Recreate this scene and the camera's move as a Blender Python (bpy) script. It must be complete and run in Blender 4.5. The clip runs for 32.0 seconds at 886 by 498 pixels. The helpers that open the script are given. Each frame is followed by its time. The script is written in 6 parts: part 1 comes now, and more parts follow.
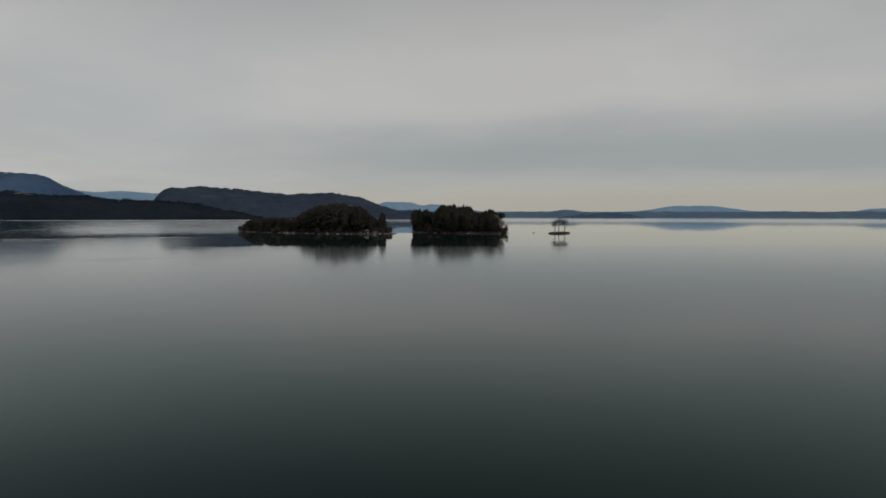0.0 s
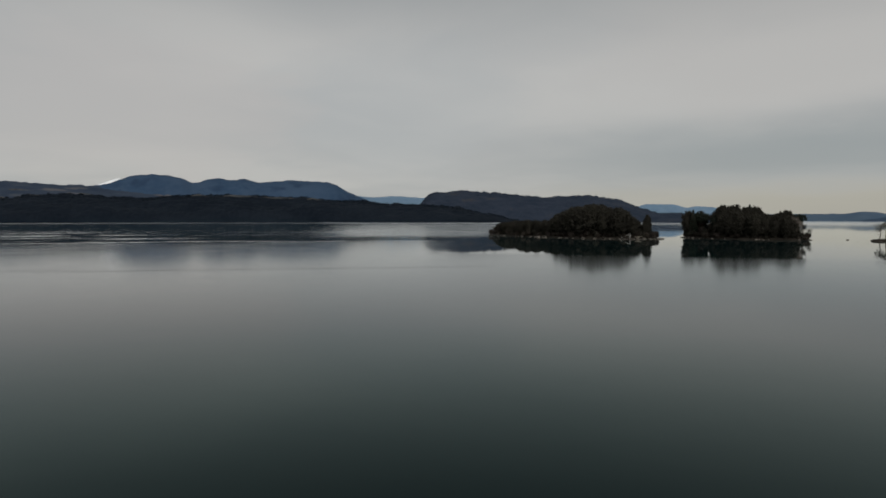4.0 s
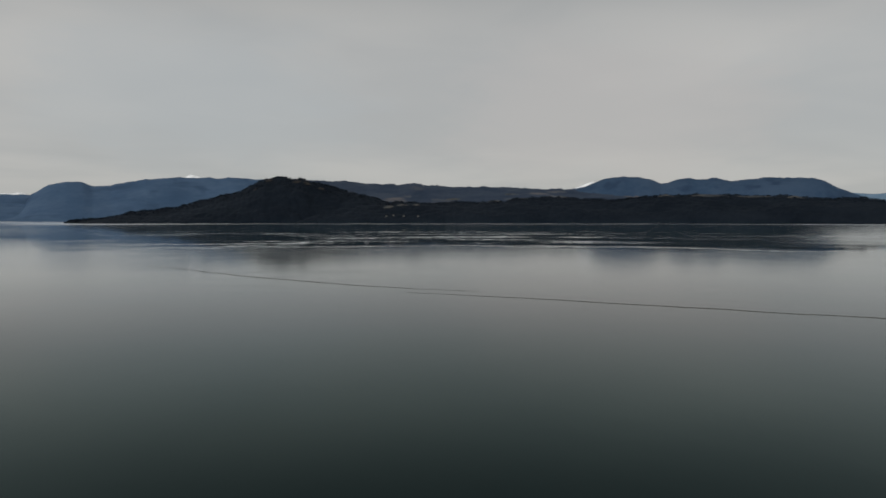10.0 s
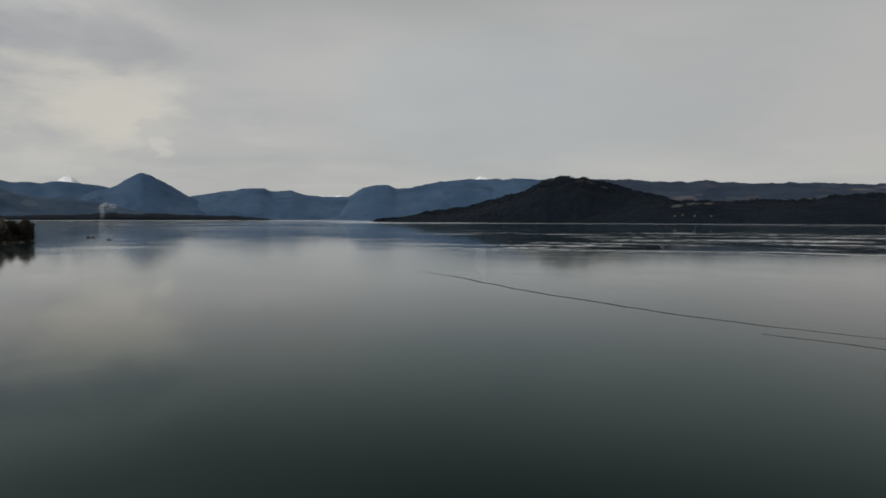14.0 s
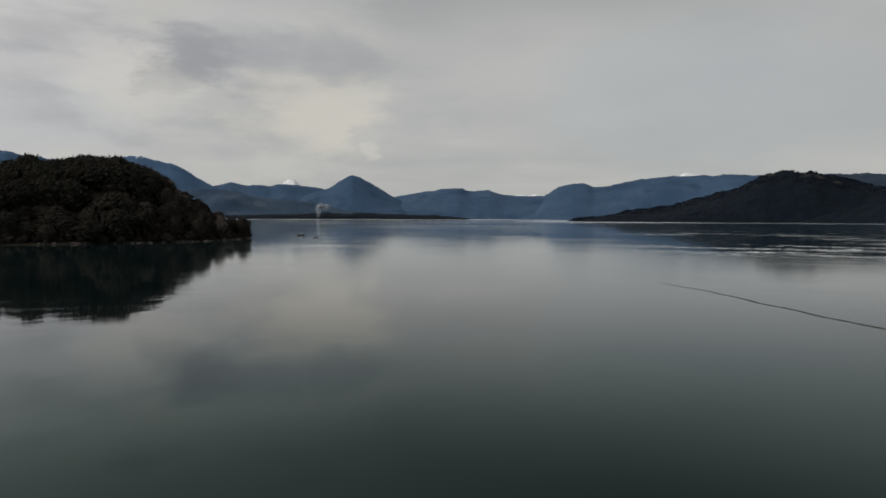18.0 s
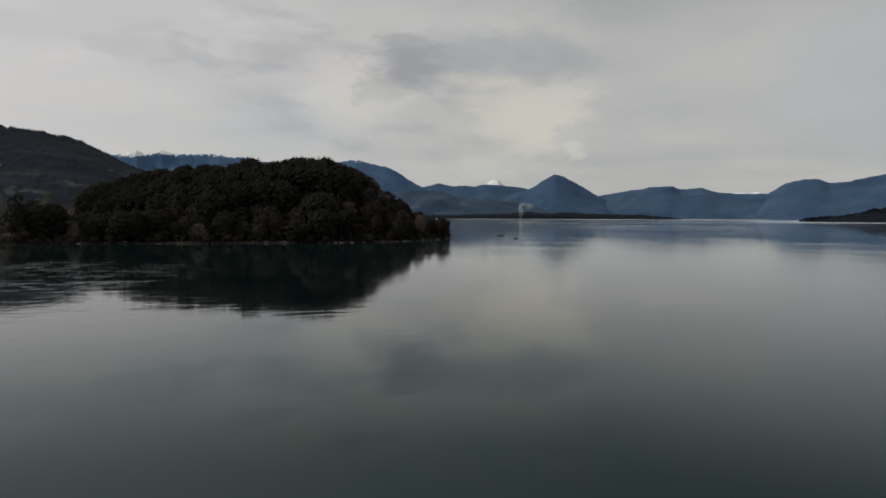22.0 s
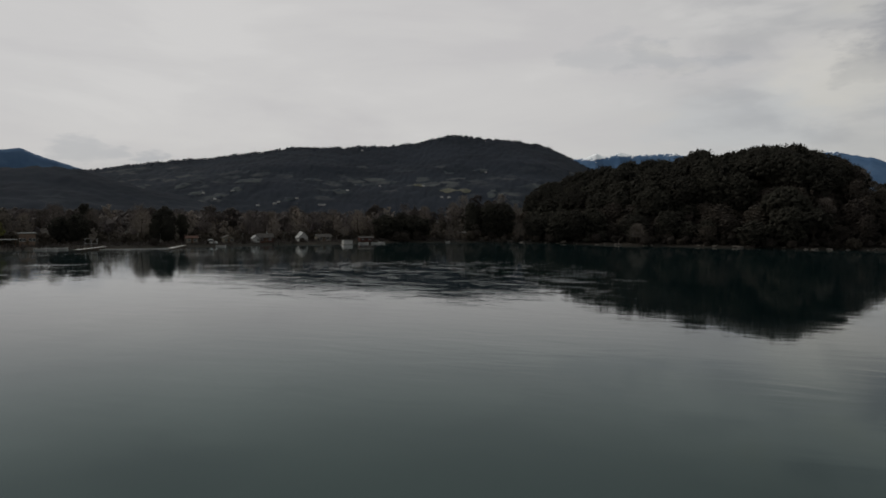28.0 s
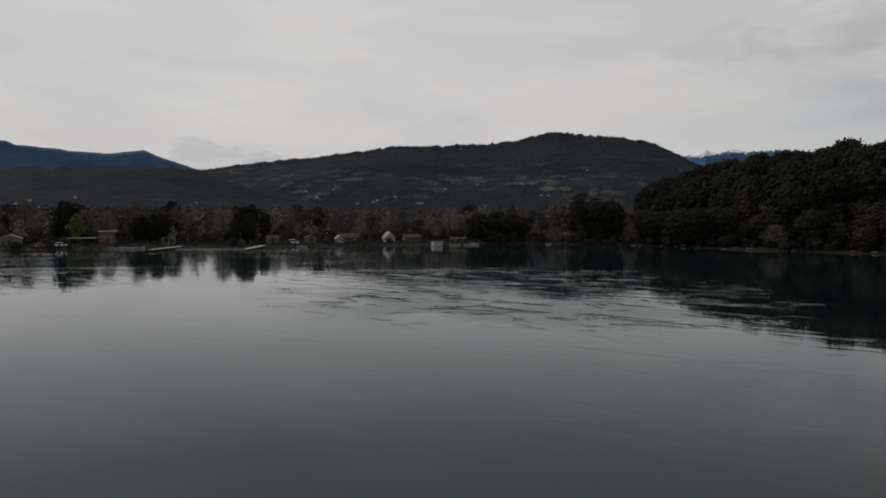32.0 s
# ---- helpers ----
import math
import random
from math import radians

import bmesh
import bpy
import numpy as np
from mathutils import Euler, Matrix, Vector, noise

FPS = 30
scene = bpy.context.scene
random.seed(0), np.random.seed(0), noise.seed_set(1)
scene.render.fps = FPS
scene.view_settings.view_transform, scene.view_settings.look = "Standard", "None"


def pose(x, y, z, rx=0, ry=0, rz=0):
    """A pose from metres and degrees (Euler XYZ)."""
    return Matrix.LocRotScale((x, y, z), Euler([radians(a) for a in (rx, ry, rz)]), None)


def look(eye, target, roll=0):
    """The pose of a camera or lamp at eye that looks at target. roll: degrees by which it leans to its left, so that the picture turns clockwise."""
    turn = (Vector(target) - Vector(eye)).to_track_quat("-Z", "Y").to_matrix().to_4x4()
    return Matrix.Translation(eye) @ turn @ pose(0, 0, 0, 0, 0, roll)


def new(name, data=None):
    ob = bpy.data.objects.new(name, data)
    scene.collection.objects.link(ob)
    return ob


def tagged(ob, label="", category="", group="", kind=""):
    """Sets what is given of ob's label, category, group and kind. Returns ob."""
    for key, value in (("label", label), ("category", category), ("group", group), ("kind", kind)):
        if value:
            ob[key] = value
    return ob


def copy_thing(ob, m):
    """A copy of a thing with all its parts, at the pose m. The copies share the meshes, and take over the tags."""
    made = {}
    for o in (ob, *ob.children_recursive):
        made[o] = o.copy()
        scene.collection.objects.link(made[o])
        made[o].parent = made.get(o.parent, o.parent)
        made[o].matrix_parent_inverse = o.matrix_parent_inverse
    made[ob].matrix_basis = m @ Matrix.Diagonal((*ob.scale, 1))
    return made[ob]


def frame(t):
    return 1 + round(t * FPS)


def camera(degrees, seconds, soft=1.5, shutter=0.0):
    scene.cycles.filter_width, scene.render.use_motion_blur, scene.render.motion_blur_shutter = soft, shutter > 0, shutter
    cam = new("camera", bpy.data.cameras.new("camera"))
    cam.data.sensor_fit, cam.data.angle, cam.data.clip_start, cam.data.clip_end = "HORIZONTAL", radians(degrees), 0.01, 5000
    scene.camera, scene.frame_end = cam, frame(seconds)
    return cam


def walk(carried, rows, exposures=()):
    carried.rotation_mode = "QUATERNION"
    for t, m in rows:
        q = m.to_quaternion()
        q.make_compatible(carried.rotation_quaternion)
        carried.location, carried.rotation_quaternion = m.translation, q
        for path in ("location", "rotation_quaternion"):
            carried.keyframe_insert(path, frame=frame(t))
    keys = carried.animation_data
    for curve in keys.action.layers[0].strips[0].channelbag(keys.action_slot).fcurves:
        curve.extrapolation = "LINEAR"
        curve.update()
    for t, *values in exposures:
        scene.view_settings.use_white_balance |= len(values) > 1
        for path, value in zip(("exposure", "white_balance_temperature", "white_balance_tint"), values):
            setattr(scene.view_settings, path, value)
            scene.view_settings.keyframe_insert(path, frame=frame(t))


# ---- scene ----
cam = camera(66.5, 32.0, soft=1.7)
PATH = [  # seconds, x, y, z, bearing, pitch, roll
    (0.0, -89.96, -77.84, 13.00, -3.790, -2.815, 0.054),
    (0.5, -83.65, -77.55, 12.92, -2.175, -2.801, 0.019),
    (1.0, -77.32, -77.18, 12.85, 0.136, -2.756, -0.014),
    (1.5, -70.96, -76.76, 12.79, 2.444, -2.721, -0.004),
    (2.0, -64.57, -76.22, 12.74, 4.610, -2.682, -0.004),
    (2.5, -58.14, -75.54, 12.71, 7.094, -2.642, -0.010),
    (3.0, -51.72, -74.74, 12.68, 10.362, -2.612, -0.011),
    (3.5, -45.34, -73.88, 12.64, 14.015, -2.595, 0.004),
    (5.5, -21.81, -68.23, 12.56, 27.884, -2.515, 0.139),
    (6.0, -16.57, -65.40, 12.57, 30.970, -2.517, 0.122),
    (6.5, -11.43, -62.24, 12.58, 34.266, -2.527, 0.100),
    (7.0, -6.40, -58.77, 12.61, 37.780, -2.534, 0.079),
    (7.5, -1.44, -55.11, 12.65, 40.927, -2.538, 0.047),
    (8.0, 3.39, -51.34, 12.70, 43.602, -2.554, 0.018),
    (8.5, 7.97, -47.53, 12.75, 46.328, -2.567, 0.039),
    (9.0, 12.26, -43.73, 12.81, 49.354, -2.545, 0.036),
    (9.5, 16.14, -39.92, 12.87, 52.636, -2.542, 0.017),
    (10.0, 19.52, -36.05, 12.93, 55.887, -2.527, 0.001),
    (10.5, 22.31, -32.08, 12.98, 59.288, -2.528, 0.009),
    (11.0, 24.47, -27.98, 13.02, 62.756, -2.543, 0.018),
    (11.5, 26.18, -23.85, 13.05, 66.005, -2.543, 0.058),
    (12.0, 27.56, -19.71, 13.07, 68.806, -2.553, 0.097),
    (12.5, 28.66, -15.56, 13.08, 71.450, -2.559, 0.129),
    (13.0, 29.53, -11.36, 13.09, 74.048, -2.552, 0.151),
    (13.5, 30.40, -7.00, 13.09, 76.710, -2.563, 0.162),
    (14.0, 31.00, -2.60, 13.07, 79.393, -2.595, 0.166),
    (14.5, 31.00, 2.00, 13.05, 82.055, -2.604, 0.177),
    (16.5, 28.53, 18.80, 12.71, 90.586, -2.670, 0.225),
    (17.0, 28.16, 22.22, 12.65, 92.612, -2.675, 0.213),
    (17.5, 27.85, 25.40, 12.59, 94.567, -2.691, 0.200),
    (18.0, 27.47, 28.56, 12.55, 95.775, -2.702, 0.200),
    (18.5, 27.03, 31.67, 12.52, 96.402, -2.761, 0.214),
    (19.0, 26.52, 34.76, 12.51, 96.793, -2.773, 0.256),
    (19.5, 25.95, 37.84, 12.50, 97.045, -2.778, 0.283),
    (20.0, 25.32, 40.92, 12.50, 98.150, -2.773, 0.288),
    (20.5, 24.63, 44.03, 12.52, 101.078, -2.784, 0.277),
    (21.0, 23.84, 47.11, 12.53, 104.900, -2.766, 0.269),
    (21.5, 22.95, 50.16, 12.54, 108.844, -2.775, 0.233),
    (22.0, 21.96, 53.18, 12.55, 112.818, -2.782, 0.198),
    (22.5, 20.88, 56.14, 12.55, 116.019, -2.801, 0.192),
    (23.0, 19.68, 59.02, 12.55, 118.666, -2.806, 0.210),
    (23.5, 18.36, 61.81, 12.54, 121.096, -2.832, 0.234),
    (24.0, 16.93, 64.53, 12.52, 123.570, -2.832, 0.278),
    (24.5, 15.45, 67.21, 12.51, 126.094, -2.849, 0.341),
    (26.5, 8.77, 76.96, 12.35, 137.181, -2.901, 0.342),
    (27.0, 6.64, 79.19, 12.33, 141.156, -2.916, 0.319),
    (27.5, 4.39, 81.35, 12.31, 146.230, -2.937, 0.281),
    (28.0, 1.97, 83.41, 12.30, 149.925, -2.941, 0.274),
    (28.5, -0.65, 85.32, 12.30, 151.498, -2.945, 0.300),
    (29.0, -3.44, 87.10, 12.29, 152.219, -2.977, 0.322),
    (29.5, -6.34, 88.77, 12.29, 152.631, -3.025, 0.357),
    (30.0, -9.33, 90.36, 12.29, 152.820, -3.042, 0.392),
    (30.5, -12.38, 91.91, 12.29, 153.326, -3.057, 0.418),
    (31.0, -15.48, 93.43, 12.28, 154.794, -3.076, 0.437),
    (31.5, -18.64, 94.93, 12.27, 156.621, -3.067, 0.446),
    (32.0, -21.83, 96.42, 12.26, 158.230, -3.094, 0.445),
]

EXPOSURES = [(0.0, 0.0), (32.0, 0.0)]
walk(cam, [(t, pose(x, y, z, 90 + pitch, 0, bearing - 90) @ pose(0, 0, 0, 0, 0, roll))
           for t, x, y, z, bearing, pitch, roll in PATH], EXPOSURES)

SKY_DARK, SKY_LIGHT = (0.418, 0.424, 0.420), (0.50, 0.494, 0.477)
SKY_SUNWARD, SKY_LOW = (0.638, 0.622, 0.614), (0.41, 0.42, 0.415)
# banks of cloud: bearing and height, inner and outer size in degrees, colour, amount
CLOUD_BANKS = [
    (-8, 13.0, 4.0, 15.0, (0.475, 0.462, 0.445), 0.5), (22, 9.0, 3.0, 13.0, (0.43, 0.445, 0.445), 0.5), (43, 8.5, 3.0, 15.0, (0.49, 0.468, 0.45), 0.6), (75, 9.5, 3.0, 15.0, (0.43, 0.455, 0.465), 0.6),
    (107, 8.2, 1.0, 8.0, (0.64, 0.605, 0.53), 0.8), (121, 9.6, 0.5, 7.5, (0.65, 0.63, 0.585), 0.65), (111, 17.0, 1.0, 10.0, (0.60, 0.59, 0.58), 0.6),
    (117.6, 11.8, 0.8, 5.2, (0.29, 0.295, 0.315), 0.85), (117.8, 9.4, 0.1, 2.4, (0.33, 0.335, 0.35), 0.6), (111.5, 12.8, 0.3, 3.8, (0.37, 0.375, 0.39), 0.5),
    (105.2, 13.6, 0.3, 5.5, (0.34, 0.345, 0.36), 0.55), (98.5, 8.4, 0.3, 5.0, (0.41, 0.415, 0.42), 0.5), (103, 6.6, 0.1, 2.6, (0.42, 0.425, 0.43), 0.5), (101.3, 5.4, 0.2, 2.2, (0.62, 0.595, 0.54), 0.6),
    (131, 12.3, 0.2, 2.8, (0.42, 0.43, 0.445), 0.6), (135, 13.4, 0.2, 3.0, (0.47, 0.475, 0.485), 0.5), (127, 7.0, 1.0, 7.0, (0.50, 0.52, 0.535), 0.45),
    (178, 4.7, 0.1, 2.5, (0.42, 0.43, 0.45), 0.55), (174, 4.5, 0.1, 1.9, (0.42, 0.43, 0.45), 0.7),
]
WATER_IOR = 1.207
WATER_IOR_BAY = 1.315

# ---- sky and light: a bright overcast with broken layers of cloud ----
SUN_BEARING, SUN_HEIGHT = 222, 32


def direction(bearing, height):
    b, h = radians(bearing), radians(height)
    return Vector((math.cos(b) * math.cos(h), math.sin(b) * math.cos(h), math.sin(h)))


class Nodes:
    """Short ways to write node trees."""

    def __init__(self, tree):
        self.tree = tree
        tree.nodes.clear()

    def add(self, kind, **values):
        node = self.tree.nodes.new(kind)
        for key, value in values.items():
            if key in node.inputs:
                self.link(value, node.inputs[key])
        return node

    def link(self, value, socket):
        if isinstance(value, bpy.types.NodeSocket):
            self.tree.links.new(value, socket)
        else:
            socket.default_value = value

    def math(self, op, a, b=0.0, c=0.0, clamp=False):
        node = self.tree.nodes.new("ShaderNodeMath")
        node.operation, node.use_clamp = op, clamp
        for socket, value in zip(node.inputs, (a, b, c)):
            self.link(value, socket)
        return node.outputs[0]

    def vec(self, op, a, b=(0, 0, 0)):
        node = self.tree.nodes.new("ShaderNodeVectorMath")
        node.operation = op
        self.link(a, node.inputs[0])
        if op == "SCALE":
            self.link(b, node.inputs["Scale"])
        else:
            self.link(b, node.inputs[1])
        return node.outputs["Value"] if op in ("DOT_PRODUCT", "LENGTH", "DISTANCE") else node.outputs[0]

    def noise(self, vector, scale, detail=3.0, rough=0.55, distortion=0.0):
        node = self.tree.nodes.new("ShaderNodeTexNoise")
        self.link(vector, node.inputs["Vector"])
        for key, value in (("Scale", scale), ("Detail", detail), ("Roughness", rough), ("Distortion", distortion)):
            node.inputs[key].default_value = value
        return node.outputs["Fac"]

    def ramp(self, fac, low, high, out_low=0.0, out_high=1.0):
        node = self.tree.nodes.new("ShaderNodeMapRange")
        node.interpolation_type = "SMOOTHSTEP"
        self.link(fac, node.inputs["Value"])
        for key, value in (("From Min", low), ("From Max", high), ("To Min", out_low), ("To Max", out_high)):
            node.inputs[key].default_value = value
        return node.outputs["Result"]

    def mix(self, fac, a, b, blend="MIX"):
        node = self.tree.nodes.new("ShaderNodeMix")
        node.data_type, node.blend_type = "RGBA", blend
        self.link(fac, node.inputs["Factor"])
        for key, value in ((6, a), (7, b)):
            self.link((*value, 1.0) if isinstance(value, tuple) and len(value) == 3 else value, node.inputs[key])
        return node.outputs[2]


world = bpy.data.worlds.new("overcast_sky")
scene.world = world
world.use_nodes = True
n = Nodes(world.node_tree)
way = n.add("ShaderNodeTexCoord").outputs["Generated"]
parts_xyz = n.add("ShaderNodeSeparateXYZ", Vector=way)
up = n.math("MAXIMUM", parts_xyz.outputs["Z"], 0.0)
flat = n.math("ADD", up, 0.11)
layer = n.add("ShaderNodeCombineXYZ", X=n.math("DIVIDE", parts_xyz.outputs["X"], flat),
              Y=n.math("DIVIDE", parts_xyz.outputs["Y"], flat), Z=0.0).outputs[0]
broad = n.noise(layer, 0.45, 3.0, 0.45, 0.3)
fine = n.noise(layer, 1.5, 4.0, 0.5, 0.6)
tone = n.math("ADD", n.math("MULTIPLY", broad, 0.8), n.math("MULTIPLY", fine, 0.2))
tall = n.vec("MULTIPLY", way, (1.0, 1.0, 2.8))
wobble = n.vec("MULTIPLY", n.vec("SUBTRACT", n.add("ShaderNodeTexNoise", Vector=tall, Scale=5.0, Detail=6.0, Roughness=0.6).outputs["Color"],
                                 (0.5, 0.5, 0.5)), (0.36, 0.36, 0.12))
bent = n.vec("ADD", way, wobble)
squash = n.vec("NORMALIZE", n.vec("MULTIPLY", bent, (1.0, 1.0, 2.0)))


def patch(bearing, height, inner, outer):
    """A soft-edged bank of cloud round one direction, sizes in degrees."""
    goal = direction(bearing, height)
    dot = n.vec("DOT_PRODUCT", squash, tuple(Vector((goal.x, goal.y, 2 * goal.z)).normalized()))
    return n.ramp(dot, math.cos(radians(outer)), math.cos(radians(inner)))


# the cloud sheet: grey in the east, whiter round the veiled sun, cooler and darker low down
sheet = n.mix(n.ramp(tone, 0.38, 0.62), SKY_DARK, SKY_LIGHT)
sunward = n.ramp(n.vec("DOT_PRODUCT", way, tuple(direction(178, 20))), 0.30, 0.92)
sheet = n.mix(n.math("MULTIPLY", sunward, 0.85), sheet, SKY_SUNWARD)
veil = n.noise(n.vec("MULTIPLY", way, (1.0, 1.0, 4.5)), 2.6, 5.0, 0.55, 0.4)
sheet = n.mix(n.math("MULTIPLY", sunward, n.ramp(veil, 0.44, 0.66, 0.0, 0.6)), sheet, (0.535, 0.52, 0.525))
sheet = n.mix(n.math("MULTIPLY", sunward, n.ramp(veil, 0.46, 0.34, 0.0, 0.5)), sheet, (0.68, 0.665, 0.65))
low = n.ramp(up, 0.0, 0.10, 1.0, 0.0)
sheet = n.mix(n.math("MULTIPLY", low, 0.45), sheet, SKY_LOW)
# a grey-blue bank lies along the south-eastern horizon with a paler strip under it
southeast = n.ramp(n.vec("DOT_PRODUCT", way, tuple(direction(-26, 2))), 0.72, 0.97)
layered = n.math("ADD", up, n.math("MULTIPLY", n.math("SUBTRACT", n.noise(n.vec("MULTIPLY", way, (1.0, 1.0, 6.0)), 3.0, 4.0, 0.5), 0.5), 0.05))
sheet = n.mix(n.math("MULTIPLY", southeast, n.ramp(layered, 0.065, 0.03, 0.0, 0.85)), sheet, (0.405, 0.39, 0.335))
sheet = n.mix(n.math("MULTIPLY", southeast, n.math("MULTIPLY", n.ramp(layered, 0.035, 0.07), n.ramp(layered, 0.09, 0.17, 0.85, 0.0))), sheet, (0.31, 0.335, 0.34))
for bearing, height, inner, outer, colour, amount in CLOUD_BANKS:
    sheet = n.mix(n.math("MULTIPLY", patch(bearing, height, inner, outer), amount), sheet, colour)
billows = n.noise(tall, 7.0, 5.0, 0.5, 0.3)
broken = n.ramp(n.vec("DOT_PRODUCT", way, tuple(direction(116, 13))), math.cos(radians(21)), math.cos(radians(8)))
sheet = n.mix(n.math("MULTIPLY", broken, n.ramp(billows, 0.48, 0.70, 0.0, 0.45)), sheet, (0.35, 0.355, 0.37))
sheet = n.mix(n.math("MULTIPLY", broken, n.ramp(billows, 0.50, 0.32, 0.0, 0.55)), sheet, (0.58, 0.565, 0.525))
overhead = n.math("MULTIPLY", n.ramp(up, 0.21, 0.46), n.math("SUBTRACT", 1.0, n.math("MULTIPLY", sunward, 0.95)))
sheet = n.mix(n.math("MULTIPLY", overhead, 0.85), sheet, (0.19, 0.21, 0.215))
# a bright patch added above the view, so the western water mirrors more light
high_west = n.math("MULTIPLY", n.ramp(up, 0.30, 0.52), n.ramp(n.vec("DOT_PRODUCT", way, tuple(direction(148, 40))), 0.45, 0.9))
sheet = n.mix(n.math("MULTIPLY", high_west, 0.9), sheet, (0.98, 0.98, 0.96))
sky = n.add("ShaderNodeTexSky")
sky.sky_type, sky.sun_disc = "NISHITA", False
sky.sun_elevation, sky.sun_rotation = radians(SUN_HEIGHT), radians(90 - SUN_BEARING)
clear = n.add("ShaderNodeBackground", Color=sky.outputs[0], Strength=0.06)
cloud = n.add("ShaderNodeBackground", Color=sheet, Strength=1.0)
both = n.add("ShaderNodeMixShader", Fac=0.93)
n.link(clear.outputs[0], both.inputs[1])
n.link(cloud.outputs[0], both.inputs[2])
n.link(both.outputs[0], n.add("ShaderNodeOutputWorld").inputs["Surface"])

sun = new("sun", bpy.data.lights.new("sun", "SUN"))
sun.data.energy, sun.data.angle, sun.data.color = 1.2, radians(14), (1.0, 0.95, 0.88)
sun.matrix_world = look(direction(SUN_BEARING, SUN_HEIGHT) * 900, (0, 0, 0))


# ---- materials ----
def surface(name, colours, scale=1.0, rough=0.8, bump=0.0, bump_scale=None, spread=0.0, metal=0.0, patches=None, stretch=(1, 1, 1), snow=None, snow_peak=None, leaf=False):
    """A procedural surface: two tones mixed by coarse and fine noise, a little change from object to object, fine relief.
    patches: (colour, scale, from, to) of a third tone in blotches."""
    m = bpy.data.materials.new(name)
    m.use_nodes = True
    k = Nodes(m.node_tree)
    place = k.vec("MULTIPLY", k.add("ShaderNodeTexCoord").outputs["Object"], stretch)
    coarse, grain = k.noise(place, scale, 4.0), k.noise(place, scale * 6.3, 3.0, 0.65)
    both = k.math("ADD", k.math("MULTIPLY", coarse, 0.65), k.math("MULTIPLY", grain, 0.35))
    colour = k.mix(k.ramp(both, 0.34, 0.66), colours[0], colours[1])
    if patches:
        tone, size, start, stop = patches
        colour = k.mix(k.ramp(k.noise(place, size, 3.0, 0.5, 0.3), start, stop), colour, tone)
    if snow:  # snow lies above this height, in tongues
        level = k.math("ADD", k.add("ShaderNodeSeparateXYZ", Vector=place).outputs["Z"], k.math("MULTIPLY", k.noise(place, 0.03, 4.0, 0.6, 0.6), 130.0))
        if snow_peak:
            level = k.math("ADD", level, k.ramp(k.vec("DISTANCE", k.vec("MULTIPLY", place, (1, 1, 0)), (*snow_peak, 0.0)), 20.0, 120.0, 42.0, 0.0))
        colour = k.mix(k.ramp(level, snow + 62, snow + 74), colour, (0.86, 0.88, 0.90))
    if spread:
        change = k.math("ADD", 1.0 - spread, k.math("MULTIPLY", k.add("ShaderNodeObjectInfo").outputs["Random"], 2 * spread))
        colour = k.mix(1.0, colour, k.add("ShaderNodeCombineColor", Red=change, Green=change, Blue=k.math("POWER", change, 0.8)).outputs[0], "MULTIPLY")
    b = k.add("ShaderNodeBsdfPrincipled", **{"Roughness": rough, "Metallic": metal})
    b.inputs["Specular IOR Level"].default_value = 0.05 if rough > 0.6 else 0.5
    k.link(colour, b.inputs["Base Color"])
    if bump:
        relief = k.add("ShaderNodeBump", Strength=1.0, Distance=bump, Height=k.noise(place, bump_scale or scale * 4, 5.0, 0.65))
        k.link(relief.outputs[0], b.inputs["Normal"])
    shown = b.outputs[0]
    if leaf:  # light comes through thin leaves
        thin = k.add("ShaderNodeMixShader", Fac=0.45)
        k.link(shown, thin.inputs[1])
        k.link(k.add("ShaderNodeBsdfTranslucent", Color=colour).outputs[0], thin.inputs[2])
        shown = thin.outputs[0]
    k.link(shown, k.add("ShaderNodeOutputMaterial").inputs["Surface"])
    return m


